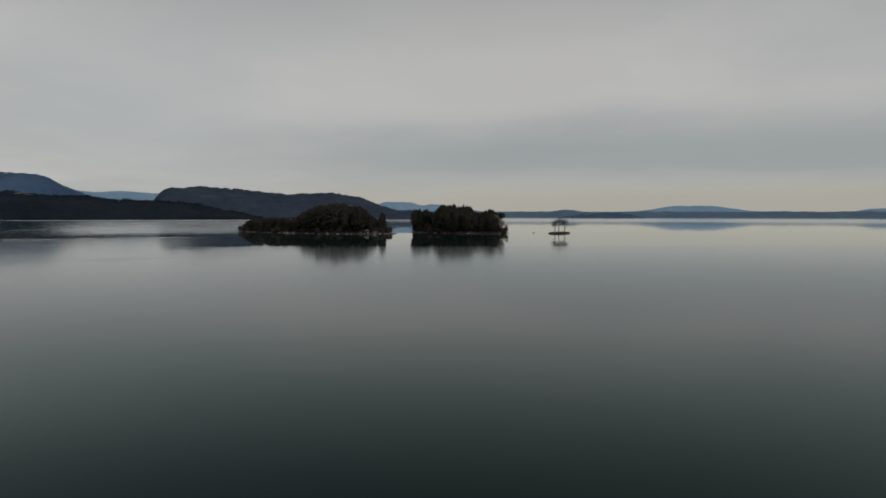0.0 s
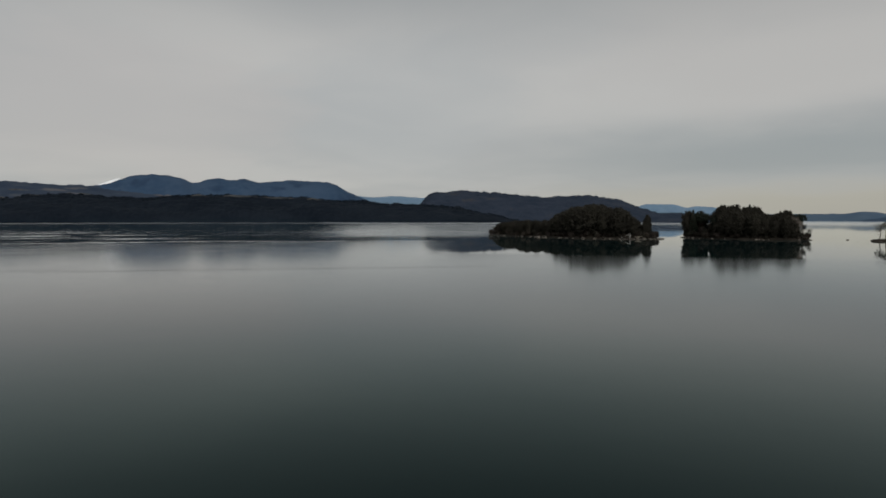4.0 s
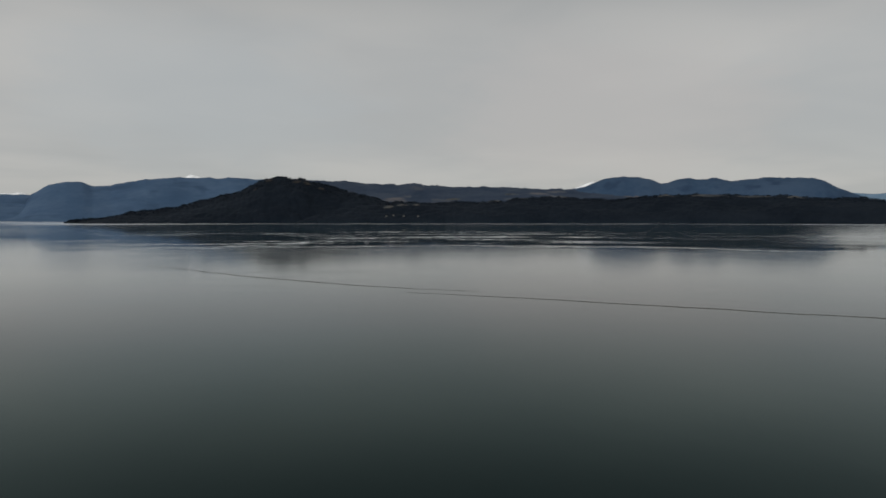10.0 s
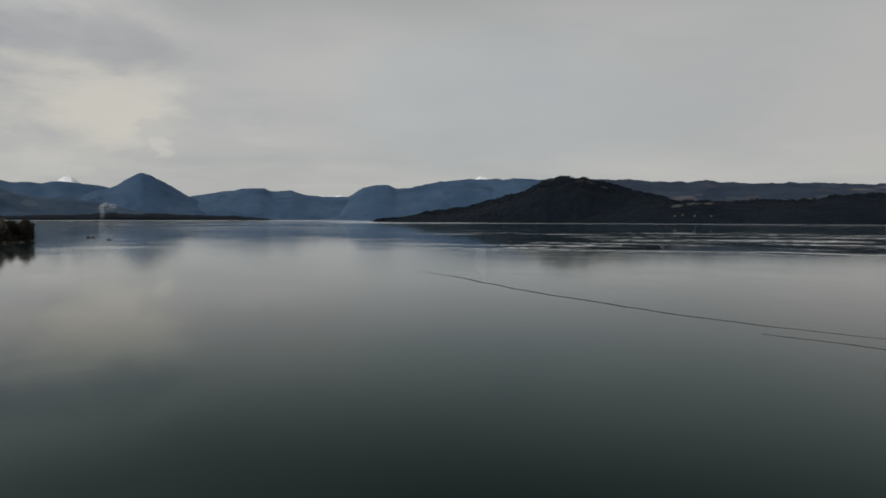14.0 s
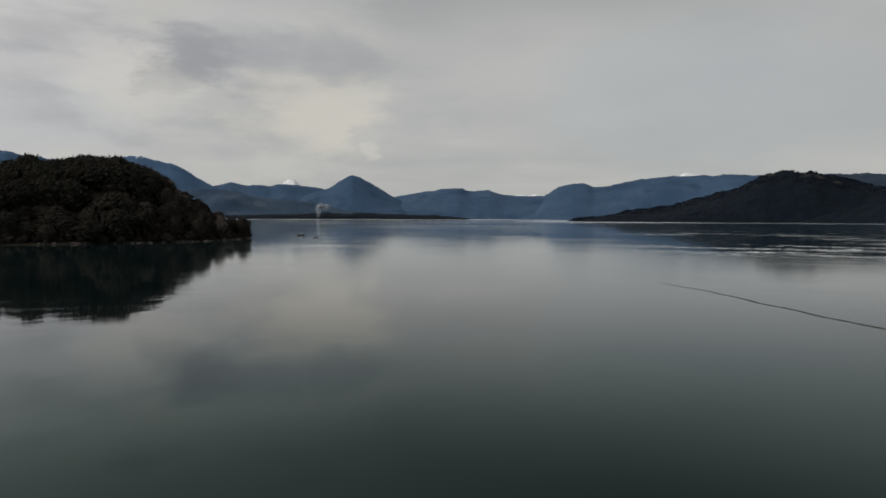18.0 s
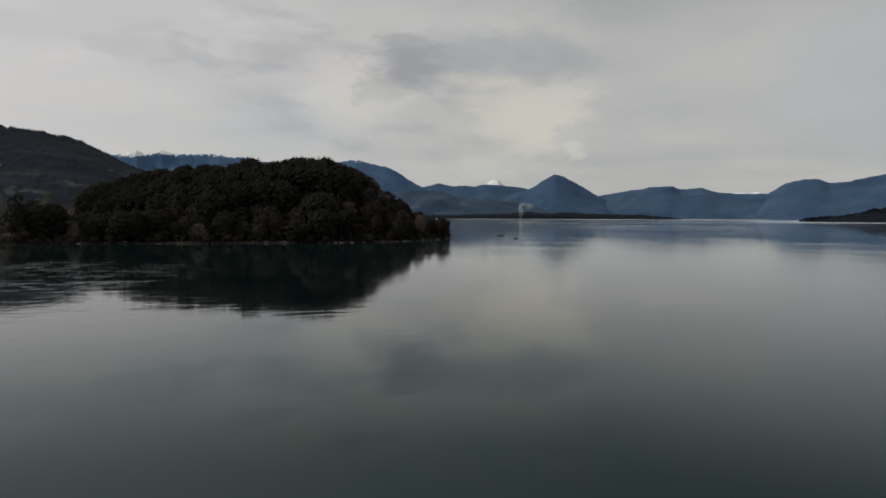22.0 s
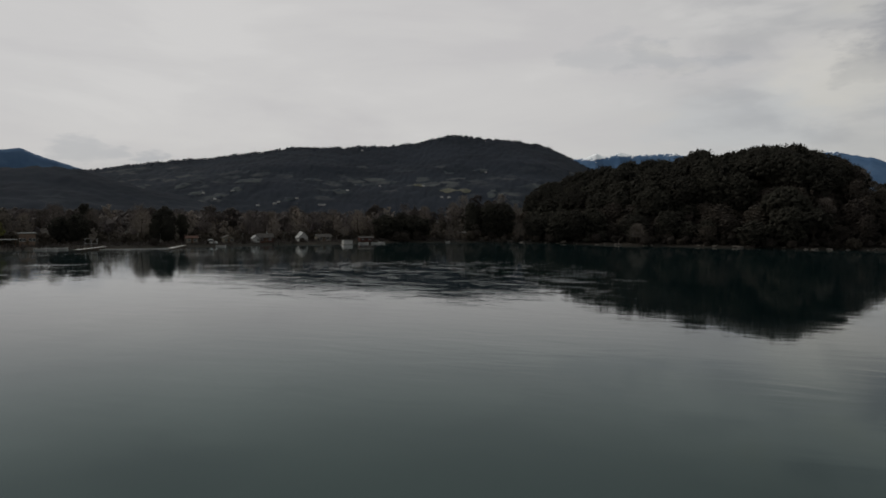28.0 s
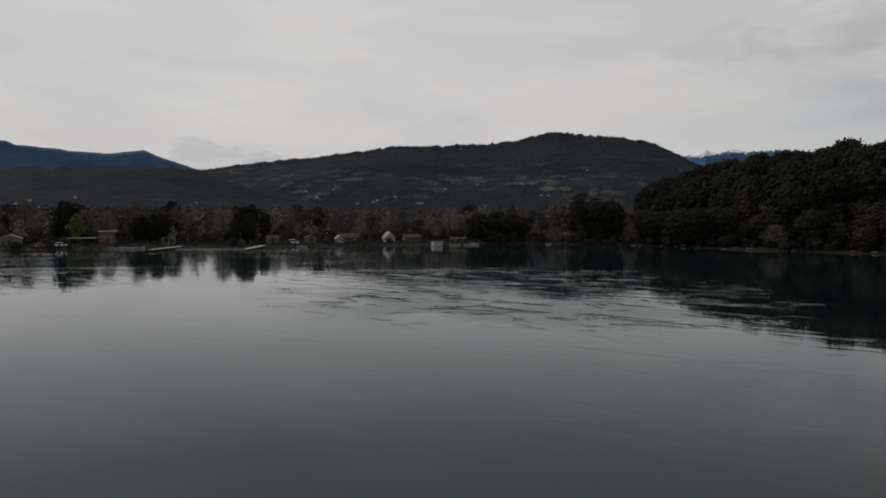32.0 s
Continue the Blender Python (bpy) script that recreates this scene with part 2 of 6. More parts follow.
def water_surface():
    """Calm lake water: dark body, mirror sheen, long low swell, breeze-ruffled bands far out and wavelets off the shore."""
    m = bpy.data.materials.new("lake_water")
    m.use_nodes = True
    k = Nodes(m.node_tree)
    place = k.add("ShaderNodeTexCoord").outputs["Object"]
    spot = k.vec("MULTIPLY", place, (1, 1, 0))
    off = k.add("ShaderNodeSeparateXYZ", Vector=k.vec("SUBTRACT", spot, (15.0, -30.0, 0.0)))
    bearing = k.math("ARCTAN2", off.outputs["Y"], off.outputs["X"])
    reach = k.vec("DISTANCE", spot, (15.0, -30.0, 0.0))
    span = k.math("LOGARITHM", k.math("MAXIMUM", reach, 5.0), 2.0)

    def bands(across, out, z, detail, twist=0.5):
        """Noise drawn out along the far shore: cycles to the radian and to each doubling of the distance."""
        place = k.add("ShaderNodeCombineXYZ", X=k.math("MULTIPLY", bearing, across), Y=k.math("MULTIPLY", span, out), Z=z)
        return k.noise(place.outputs[0], 1.0, detail, 0.6, twist)

    # breeze bands: long and thin, lying across the lake, broken into flecks
    west = k.ramp(bearing, 1.38, 1.62)
    east = k.math("SUBTRACT", 1.0, west)
    flecks = k.ramp(bands(70.0, 30.0, 5.0, 3.0), 0.46, 0.58)
    streak = k.math("MULTIPLY", k.ramp(bands(3.4, 10.0, 0.0, 4.0), 0.53, 0.59), k.math("ADD", 0.25, k.math("MULTIPLY", flecks, 0.75)))
    off_hill = k.math("MULTIPLY", k.ramp(bearing, 0.55, 0.85), k.ramp(bearing, 1.45, 1.25))
    field_of = k.math("MULTIPLY", k.ramp(reach, 290.0, 330.0), k.ramp(reach, 850.0, 600.0))
    ruffled = k.math("MULTIPLY", k.math("MULTIPLY", streak, field_of), k.math("ADD", k.math("MULTIPLY", off_hill, 0.66), k.math("MULTIPLY", k.ramp(bearing, 0.12, 0.35), 0.2)))
    thin = k.ramp(k.math("ABSOLUTE", k.math("SUBTRACT", k.math("ADD", span, k.math("MULTIPLY", bands(2.2, 1.2, 9.0, 3.0), 0.55)), 8.62)), 0.008, 0.032, 1.0, 0.0)
    thin = k.math("MULTIPLY", thin, k.math("MULTIPLY", k.ramp(bearing, 0.15, 0.30), k.ramp(bearing, 1.40, 1.20, 0.15, 1.0)))
    ruffled = k.math("MAXIMUM", ruffled, k.math("MULTIPLY", thin, k.math("ADD", 0.3, k.math("MULTIPLY", flecks, 0.5))))
    far_line = k.ramp(bands(3.0, 9.0, 3.0, 3.0, 0.2), 0.56, 0.61)
    ruffled = k.math("MAXIMUM", ruffled, k.math("MULTIPLY", far_line, k.math("MULTIPLY", k.ramp(reach, 900.0, 1700.0), 0.2)))
    ruffled = k.math("MAXIMUM", ruffled, k.math("MULTIPLY", west, k.math("MULTIPLY", k.ramp(reach, 350.0, 1000.0, 0.0, 0.16), k.ramp(bands(4.0, 6.0, 2.0, 3.0), 0.42, 0.6, 0.0, 1.0))))
    ruffled = k.math("MAXIMUM", ruffled, k.math("MULTIPLY", west, k.ramp(reach, 2950.0, 3100.0, 0.0, 0.7)))
    ruffled = k.math("MAXIMUM", ruffled, k.math("MULTIPLY", k.math("MULTIPLY", east, k.ramp(bearing, 0.0, 0.25)), k.ramp(reach, 1750.0, 1880.0, 0.0, 0.8)))
    ruffled = k.math("MAXIMUM", ruffled, k.math("MULTIPLY", k.ramp(bearing, 0.16, 0.06), k.ramp(reach, 900.0, 1900.0, 0.0, 0.3)))
    # wavelets run in the lee of the headland, cat's-paws play off the village
    turned = k.add("ShaderNodeVectorRotate", Vector=spot, Axis=(0, 0, 1), Angle=radians(-132)).outputs[0]
    lee = k.math("MULTIPLY", k.ramp(k.vec("DOT_PRODUCT", k.vec("SUBTRACT", spot, (30.0, 60.0, 0.0)), (-0.64, 0.77, 0.0)), 50.0, 95.0), k.ramp(bearing, 1.55, 1.85))
    gusts = k.ramp(k.noise(spot, 0.03, 3.0, 0.55), 0.34, 0.62, 0.35, 1.0)
    shore = k.math("MULTIPLY", lee, gusts)
    waves = k.noise(k.vec("MULTIPLY", turned, (0.30, 0.08, 1)), 1.0, 3.0, 0.6, 0.5)
    # short curling wave trains, with smooth water between them
    crests = k.ramp(k.noise(k.vec("MULTIPLY", turned, (0.22, 0.10, 1)), 1.0, 3.0, 0.55, 1.3), 0.53, 0.70)
    bay = k.math("MULTIPLY", k.ramp(k.vec("DISTANCE", k.vec("MULTIPLY", k.vec("SUBTRACT", spot, (-118.0, 150.0, 0.0)), (0.9, 0.85, 1.0)), (0.0, 0.0, 0.0)), 18.0, 44.0, 1.0, 0.0), k.ramp(k.noise(spot, 0.045, 3.0, 0.6), 0.32, 0.52, 0.05, 1.0))
    bay = k.math("MAXIMUM", bay, k.ramp(k.vec("DISTANCE", spot, (-158.0, 70.0, 0.0)), 8.0, 30.0, 0.6, 0.0))
    hamlet = k.ramp(k.vec("LENGTH", k.vec("MULTIPLY", k.vec("SUBTRACT", spot, (-218.0, 78.0, 0.0)), (1.0, 0.62, 1.0))), 34.0, 62.0, 1.0, 0.0)
    chop = k.math("MULTIPLY", hamlet, k.ramp(k.noise(k.vec("MULTIPLY", spot, (0.14, 0.03, 1)), 1.0, 4.0, 0.6, 0.4), 0.55, 0.63))
    # one narrow breeze line lies off the jetties
    off_line = k.math("ADD", k.vec("DOT_PRODUCT", spot, (0.927, 0.375, 0.0)), k.math("MULTIPLY", k.noise(spot, 0.03, 3.0), 7.0))
    line = k.math("MULTIPLY", k.ramp(k.math("ABSOLUTE", k.math("ADD", off_line, 171.6)), 0.5, 1.6, 1.0, 0.0), k.ramp(k.vec("DISTANCE", spot, (-222.0, 100.0, 0.0)), 45.0, 75.0, 1.0, 0.0))
    chop = k.math("MAXIMUM", chop, line)
    # and a second, fainter one farther out towards the bay
    off_line = k.math("ADD", k.vec("DOT_PRODUCT", spot, (0.988, -0.156, 0.0)), k.math("MULTIPLY", k.noise(spot, 0.05, 3.0), 5.0))
    line = k.math("MULTIPLY", k.ramp(k.math("ABSOLUTE", k.math("ADD", off_line, 174.5)), 0.4, 1.3, 1.0, 0.0), k.ramp(k.vec("DISTANCE", spot, (-158.0, 132.0, 0.0)), 16.0, 34.0, 0.8, 0.0))
    chop = k.math("MAXIMUM", chop, line)
    swell = k.noise(k.vec("MULTIPLY", spot, (0.9, 0.6, 1)), 0.22, 2.0, 0.5)
    wavelets = k.noise(k.vec("MULTIPLY", spot, (1.0, 0.75, 1)), 0.55, 3.0, 0.55, 0.4)
    ripples = k.noise(spot, 2.6, 3.0, 0.6)
    height = k.math("ADD", k.math("ADD", k.math("MULTIPLY", swell, k.ramp(reach, 120.0, 480.0, 0.008, 0.0022)),
                                  k.math("MULTIPLY", waves, k.math("ADD", 0.0006, k.math("MULTIPLY", shore, 0.028)))),
                    k.math("ADD", k.math("MULTIPLY", wavelets, k.math("ADD", 0.0010, k.math("MULTIPLY", hamlet, 0.008))),
                           k.math("MULTIPLY", ripples, k.math("ADD", 0.0002, k.math("MULTIPLY", ruffled, 0.02)))))
    height = k.math("ADD", height, k.math("MULTIPLY", crests, k.math("MULTIPLY", bay, 0.085)))
    relief = k.add("ShaderNodeBump", Strength=1.0, Distance=1.0, Height=height)
    # clear water swallows red, the more the steeper one looks down into it
    sheen = k.add("ShaderNodeFresnel", IOR=k.ramp(k.vec("DOT_PRODUCT", k.vec("SUBTRACT", spot, (30.0, 40.0, 0.0)), (-0.707, 0.707, 0.0)), -5.0, 75.0, WATER_IOR, WATER_IOR_BAY), Normal=relief.outputs[0]).outputs[0]
    # broken water mirrors less than a smooth sheet
    sheen = k.math("MULTIPLY", k.math("POWER", sheen, 1.15), k.ramp(bay, 0.0, 1.0, 1.18, 0.80))
    gloss = k.add("ShaderNodeBsdfGlossy", Color=k.add("ShaderNodeCombineColor", Red=k.math("MULTIPLY", sheen, k.ramp(sheen, -0.10, 0.46, 0.70, 0.99)), Green=k.math("POWER", sheen, 1.0), Blue=k.math("MULTIPLY", sheen, k.ramp(sheen, 0.02, 0.34, 0.97, 1.0))).outputs[0],
                  Normal=relief.outputs[0])
    calm = k.math("ADD", 0.03, k.math("MULTIPLY", west, k.ramp(reach, 300.0, 600.0, 0.0, 0.008)))
    calm = k.math("ADD", calm, k.math("MULTIPLY", k.math("MULTIPLY", east, k.ramp(bearing, 0.16, 0.30)), k.math("MULTIPLY", k.ramp(reach, 330.0, 285.0), 0.05)))
    # off the islands a glassy sheet ends along a line, with a light ripple on this side of it
    rippled = k.math("ADD", off.outputs["X"], k.math("MULTIPLY", k.math("SUBTRACT", bands(14.0, 40.0, 6.0, 3.0, 0.3), 0.5), 34.0))
    rippled = k.math("SUBTRACT", k.ramp(rippled, 186.0, 176.0, 0.0, 0.052), k.ramp(rippled, 182.0, 190.0, 0.0, 0.018))
    calm = k.math("ADD", calm, k.math("MULTIPLY", k.math("MULTIPLY", k.ramp(bearing, 0.25, 0.10), k.ramp(reach, 560.0, 520.0)), rippled))
    headwater = k.math("MULTIPLY", k.math("MULTIPLY", k.ramp(bearing, 1.25, 1.40), k.ramp(bearing, 1.87, 1.80)), k.math("MULTIPLY", k.ramp(reach, 150.0, 230.0), k.ramp(reach, 330.0, 560.0, 1.0, 0.2)))
    calm = k.math("ADD", calm, k.math("MULTIPLY", headwater, 0.055))
    open_east = k.math("MULTIPLY", k.math("MULTIPLY", k.ramp(bearing, 0.52, 0.40), k.ramp(bearing, 0.02, 0.14)), k.ramp(reach, 330.0, 480.0))
    calm = k.math("ADD", calm, k.math("MULTIPLY", open_east, 0.085))
    calm = k.math("ADD", calm, k.math("MULTIPLY", k.ramp(bands(7.0, 22.0, 8.0, 4.0, 0.3), 0.42, 0.68, 0.0, 0.035), k.ramp(bearing, 0.10, 0.25, 0.4, 1.0)))
    k.link(k.math("ADD", calm, k.math("ADD", k.math("MULTIPLY", ruffled, 0.26), k.math("ADD", k.math("MULTIPLY", hamlet, 0.02), k.math("MULTIPLY", chop, 0.08)))), gloss.inputs["Roughness"])
    deep = k.mix(k.noise(spot, 0.01, 3.0), (0.0010, 0.0033, 0.0036), (0.0014, 0.0042, 0.0045))
    body = k.add("ShaderNodeBsdfDiffuse", Color=deep)
    both = k.add("ShaderNodeAddShader")
    k.link(body.outputs[0], both.inputs[0])
    k.link(gloss.outputs[0], both.inputs[1])
    k.link(both.outputs[0], k.add("ShaderNodeOutputMaterial").inputs["Surface"])
    return m


def hillside(name, woods, fields, low, high, cell=0.011, share=0.42):
    """A far wooded slope with a mosaic of small fields between those heights."""
    m = bpy.data.materials.new(name)
    m.use_nodes = True
    k = Nodes(m.node_tree)
    place = k.add("ShaderNodeTexCoord").outputs["Object"]
    level = k.math("ADD", k.add("ShaderNodeSeparateXYZ", Vector=place).outputs["Z"], k.math("MULTIPLY", k.math("SUBTRACT", k.noise(place, 0.004, 3.0), 0.5), 1.6 * (high - low)))
    colour = k.mix(k.ramp(k.noise(place, 0.006, 5.0, 0.62), 0.32, 0.68), woods[0], woods[1])
    bent = k.vec("ADD", k.vec("MULTIPLY", place, (1.0, 1.0, 1.6)), k.vec("SCALE", k.add("ShaderNodeTexNoise", Vector=place, Scale=0.02, Detail=3.0).outputs["Color"], 50.0))
    cells = k.add("ShaderNodeTexVoronoi", Vector=bent, Scale=cell)
    chance = k.add("ShaderNodeSeparateColor", Color=cells.outputs["Color"])
    farmed = k.math("MULTIPLY", k.math("MULTIPLY", k.ramp(level, low, low + 0.25 * (high - low)), k.ramp(level, high, low + 0.6 * (high - low))), k.ramp(k.noise(place, 0.005, 3.0, 0.5), 0.40, 0.56))
    cover = k.math("MULTIPLY", farmed, k.math("LESS_THAN", chance.outputs[0], share))
    inside = k.ramp(cells.outputs["Distance"], 0.62, 0.36)
    colour = k.mix(k.math("MULTIPLY", cover, inside), colour, k.mix(chance.outputs[1], fields[0], fields[1]))
    b = k.add("ShaderNodeBsdfPrincipled", Roughness=0.95)
    b.inputs["Specular IOR Level"].default_value = 0.05
    k.link(colour, b.inputs["Base Color"])
    k.link(b.outputs[0], k.add("ShaderNodeOutputMaterial").inputs["Surface"])
    return m


WATER = water_surface()
# the blue of these four base colours stands in for distance haze
HAZE_BLUE = surface("haze_blue_forested_range", ((0.044, 0.082, 0.145), (0.066, 0.108, 0.175)), 0.004, 0.95, patches=((0.038, 0.070, 0.125), 0.006, 0.52, 0.68))
HAZE_DUSKY = surface("haze_dusky_range", ((0.030, 0.058, 0.105), (0.046, 0.076, 0.125)), 0.004, 0.95, patches=((0.026, 0.048, 0.088), 0.006, 0.52, 0.68))
HAZE_PALE = surface("haze_pale_range", ((0.13, 0.21, 0.30), (0.16, 0.24, 0.33)), 0.006, 0.95)
HAZE_LOW = surface("haze_dim_lowland", ((0.06, 0.095, 0.14), (0.075, 0.11, 0.155)), 0.008, 0.95)
SNOW = surface("snow_field", ((0.86, 0.88, 0.90), (0.93, 0.94, 0.95)), 0.02, 0.7)
# haze is put into these woods and fields as a blue cast
HAZE_DIM = hillside("haze_dim_slope", ((0.034, 0.056, 0.092), (0.054, 0.082, 0.122)), ((0.070, 0.098, 0.130), (0.105, 0.135, 0.160)), 20, 150, 0.014, 0.3)
HAZED_FARMS = hillside("haze_tinted_farmland_hill", ((0.024, 0.038, 0.064), (0.042, 0.056, 0.082)), ((0.055, 0.066, 0.085), (0.11, 0.105, 0.11)), 20, 190, 0.009, 0.5)
# below the snow the blue is haze put into the colour
HAZE_SNOWY_RANGE = surface("haze_blue_range_with_snow", ((0.055, 0.105, 0.19), (0.075, 0.13, 0.22)), 0.006, 0.95, snow=396, snow_peak=(-3356, 3158))
HAZE_SNOWY_SHOULDER = surface("haze_blue_shoulder_with_snow", ((0.055, 0.105, 0.19), (0.075, 0.13, 0.22)), 0.006, 0.95, snow=366)
PLAIN_WOOD = surface("brown_winter_woods", ((0.054, 0.047, 0.046), (0.086, 0.075, 0.070)), 0.05, 0.95)
# the next four wooded slopes carry distance haze as a navy tint
DARK_WOOD = surface("dark_haze_tinted_slope", ((0.0055, 0.0090, 0.0145), (0.0108, 0.0155, 0.0225)), 0.006, 0.95, 0.5, 0.05)
BIG_HILL = hillside("haze_tinted_hill_with_fields", ((0.0085, 0.0120, 0.0180), (0.0160, 0.0205, 0.0285)), ((0.024, 0.031, 0.036), (0.060, 0.065, 0.066)), 25, 175, 0.017, 0.5)
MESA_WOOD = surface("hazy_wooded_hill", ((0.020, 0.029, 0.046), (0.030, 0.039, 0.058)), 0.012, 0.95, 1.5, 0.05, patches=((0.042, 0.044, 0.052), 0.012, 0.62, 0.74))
FOOT_WOOD = hillside("haze_tinted_foothill_woods", ((0.0058, 0.0094, 0.0155), (0.0105, 0.0152, 0.0228)), ((0.014, 0.019, 0.026), (0.026, 0.031, 0.037)), 5, 50, 0.022, 0.2)
MEADOW = surface("pale_meadow", ((0.07, 0.073, 0.056), (0.115, 0.11, 0.084)), 0.03, 0.95)
SHORE_EARTH = surface("shore_earth", ((0.015, 0.0135, 0.011), (0.034, 0.029, 0.024)), 0.12, 0.95, 0.05, 1.5)
ROCK = surface("pale_shore_rock", ((0.075, 0.067, 0.06), (0.175, 0.155, 0.135)), 0.5, 0.9, 0.06, 2.5, spread=0.2)
BARK = surface("dark_bark", ((0.030, 0.024, 0.018), (0.060, 0.050, 0.040)), 2.0, 0.95, 0.03, 6.0)
LEAF = {
    "evergreen": surface("evergreen_foliage", ((0.036, 0.035, 0.029), (0.050, 0.047, 0.0385)), 0.3, 0.95, spread=0.12, leaf=True),
    "conifer": surface("conifer_needles", ((0.021, 0.027, 0.022), (0.037, 0.044, 0.034)), 0.8, 0.95, spread=0.3, leaf=True),
    "rust": surface("rust_brown_foliage", ((0.046, 0.040, 0.0345), (0.067, 0.057, 0.048)), 0.6, 0.95, spread=0.2, leaf=True),
    "brown": surface("brown_winter_twigs", ((0.075, 0.066, 0.060), (0.125, 0.108, 0.097)), 0.6, 0.95, spread=0.4, leaf=True),
    "winter": surface("grey_brown_winter_twigs", ((0.18, 0.157, 0.143), (0.29, 0.252, 0.226)), 0.6, 0.95, spread=0.45, leaf=True),
    "bright": surface("yellow_green_foliage", ((0.10, 0.105, 0.035), (0.155, 0.15, 0.055)), 0.8, 0.85),
}
TWIG = surface("bare_twigs", ((0.15, 0.130, 0.116), (0.24, 0.205, 0.18)), 1.0, 0.95, spread=0.3)


# ---- building helpers ----
def mesh_from(verts, faces, material, smooth=False, name="mesh"):
    me = bpy.data.meshes.new(name)
    me.from_pydata([tuple(v) for v in verts], [], faces)
    me.materials.append(material)
    if smooth:
        me.polygons.foreach_set("use_smooth", [True] * len(me.polygons))
    me.update()
    return me


def thing(name, place, label, category, group="", kind=""):
    ob = new(name)
    ob.empty_display_size = 0.5
    ob.matrix_world = place if isinstance(place, Matrix) else pose(*place)
    return tagged(ob, label, category, group, kind)


def part(name, bm, material, parent, label=""):
    """Links a bmesh, or a mesh, as one mesh object under a thing or a part."""
    if isinstance(bm, bmesh.types.BMesh):
        me = bpy.data.meshes.new(name)
        bm.to_mesh(me)
        bm.free()
        me.materials.append(material)
    else:
        me = bm
    ob = new(name, me)
    ob.parent = parent
    return tagged(ob, label)


def box(x0, y0, z0, x1, y1, z1, bevel=0.0, bm=None):
    bm = bm or bmesh.new()
    made = bmesh.ops.create_cube(bm, size=1.0)["verts"]
    for v in made:
        v.co = Vector((x0 + (v.co.x + 0.5) * (x1 - x0), y0 + (v.co.y + 0.5) * (y1 - y0), z0 + (v.co.z + 0.5) * (z1 - z0)))
    if bevel:
        edges = {e for v in made for e in v.link_edges}
        bmesh.ops.bevel(bm, geom=list(edges), offset=bevel, segments=1, affect="EDGES")
    return bm


def tube(points, radii, sides=6, bm=None):
    """A tapered tube along points."""
    bm = bm or bmesh.new()
    rings = []
    for i, p in enumerate(points):
        p = Vector(p)
        along = (Vector(points[min(i + 1, len(points) - 1)]) - Vector(points[max(i - 1, 0)])).normalized()
        side = along.cross(Vector((0.3, 0.1, 1)) if abs(along.z) < 0.9 else Vector((1, 0.2, 0))).normalized()
        other = along.cross(side)
        rings.append([bm.verts.new(p + radii[i] * (math.cos(a) * side + math.sin(a) * other))
                      for a in (2 * math.pi * j / sides for j in range(sides))])
    for a, b in zip(rings, rings[1:]):
        for j in range(sides):
            bm.faces.new((a[j], a[(j + 1) % sides], b[(j + 1) % sides], b[j]))
    bm.faces.new(rings[-1])
    bm.faces.new(list(reversed(rings[0])))
    return bm


def rough(x, y, size, octaves=4):
    """Fractal noise, about -1 to 1, of features of that size in metres."""
    return noise.fractal(Vector((x / size, y / size, 3.7)), 1.0, 2.0, octaves)


# ---- the lake ----
def disc(radius, centre):
    rings = [30, 80, 160, 300, 600, 1200, 2400, radius]
    verts, faces, sides = [(*centre, 0.0)], [], 72
    for r in rings:
        verts += [(centre[0] + r * math.cos(2 * math.pi * j / sides), centre[1] + r * math.sin(2 * math.pi * j / sides), 0.0) for j in range(sides)]
    faces += [(0, 1 + j, 1 + (j + 1) % sides) for j in range(sides)]
    for i in range(len(rings) - 1):
        a, b = 1 + i * sides, 1 + (i + 1) * sides
        faces += [(a + j, b + j, b + (j + 1) % sides, a + (j + 1) % sides) for j in range(sides)]
    return verts, faces


RING = (30.0, 45.0)
lake = new("water", mesh_from(*disc(4880, RING), WATER, True, "water"))
tagged(lake, "calm dark grey lake water mirroring an overcast sky", "lake", kind="structure")


# ---- ranges and hills round the lake ----
def crest(controls):
    """Smooth height along the bearing through a few summits and saddles."""
    bs, hs = zip(*controls)
    bs, hs = np.array(bs), np.array(hs, float)
    if bs[0] > bs[-1]:
        bs, hs = bs[::-1], hs[::-1]
    sec = np.diff(hs) / np.diff(bs)
    slope = np.zeros(len(hs))
    for q in range(1, len(hs) - 1):
        if sec[q - 1] * sec[q] > 0:
            slope[q] = 2 * sec[q - 1] * sec[q] / (sec[q - 1] + sec[q])

    def at(b):
        i = int(np.clip(np.searchsorted(bs, b) - 1, 0, len(bs) - 2))
        d = bs[i + 1] - bs[i]
        u = min(max((b - bs[i]) / d, 0.0), 1.0)
        m0, m1 = slope[i] * d, slope[i + 1] * d
        return 0.45 * (hs[i] + (hs[i + 1] - hs[i]) * u) + 0.55 * ((2 * u**3 - 3 * u**2 + 1) * hs[i] + (u**3 - 2 * u**2 + u) * m0 + (3 * u**2 - 2 * u**3) * hs[i + 1] + (u**3 - u**2) * m1)
    return at, float(bs[0]), float(bs[-1])


def on_ring(bearing, distance, centre=RING):
    b = radians(bearing)
    return centre[0] + distance * math.cos(b), centre[1] + distance * math.sin(b)


CENTRES = {}
EAST, NORTH_EAST, FARMS, HEADWATER = (-36.0, -28.0), (4.0, -7.0), (12.0, -3.0), (27.0, 30.0)


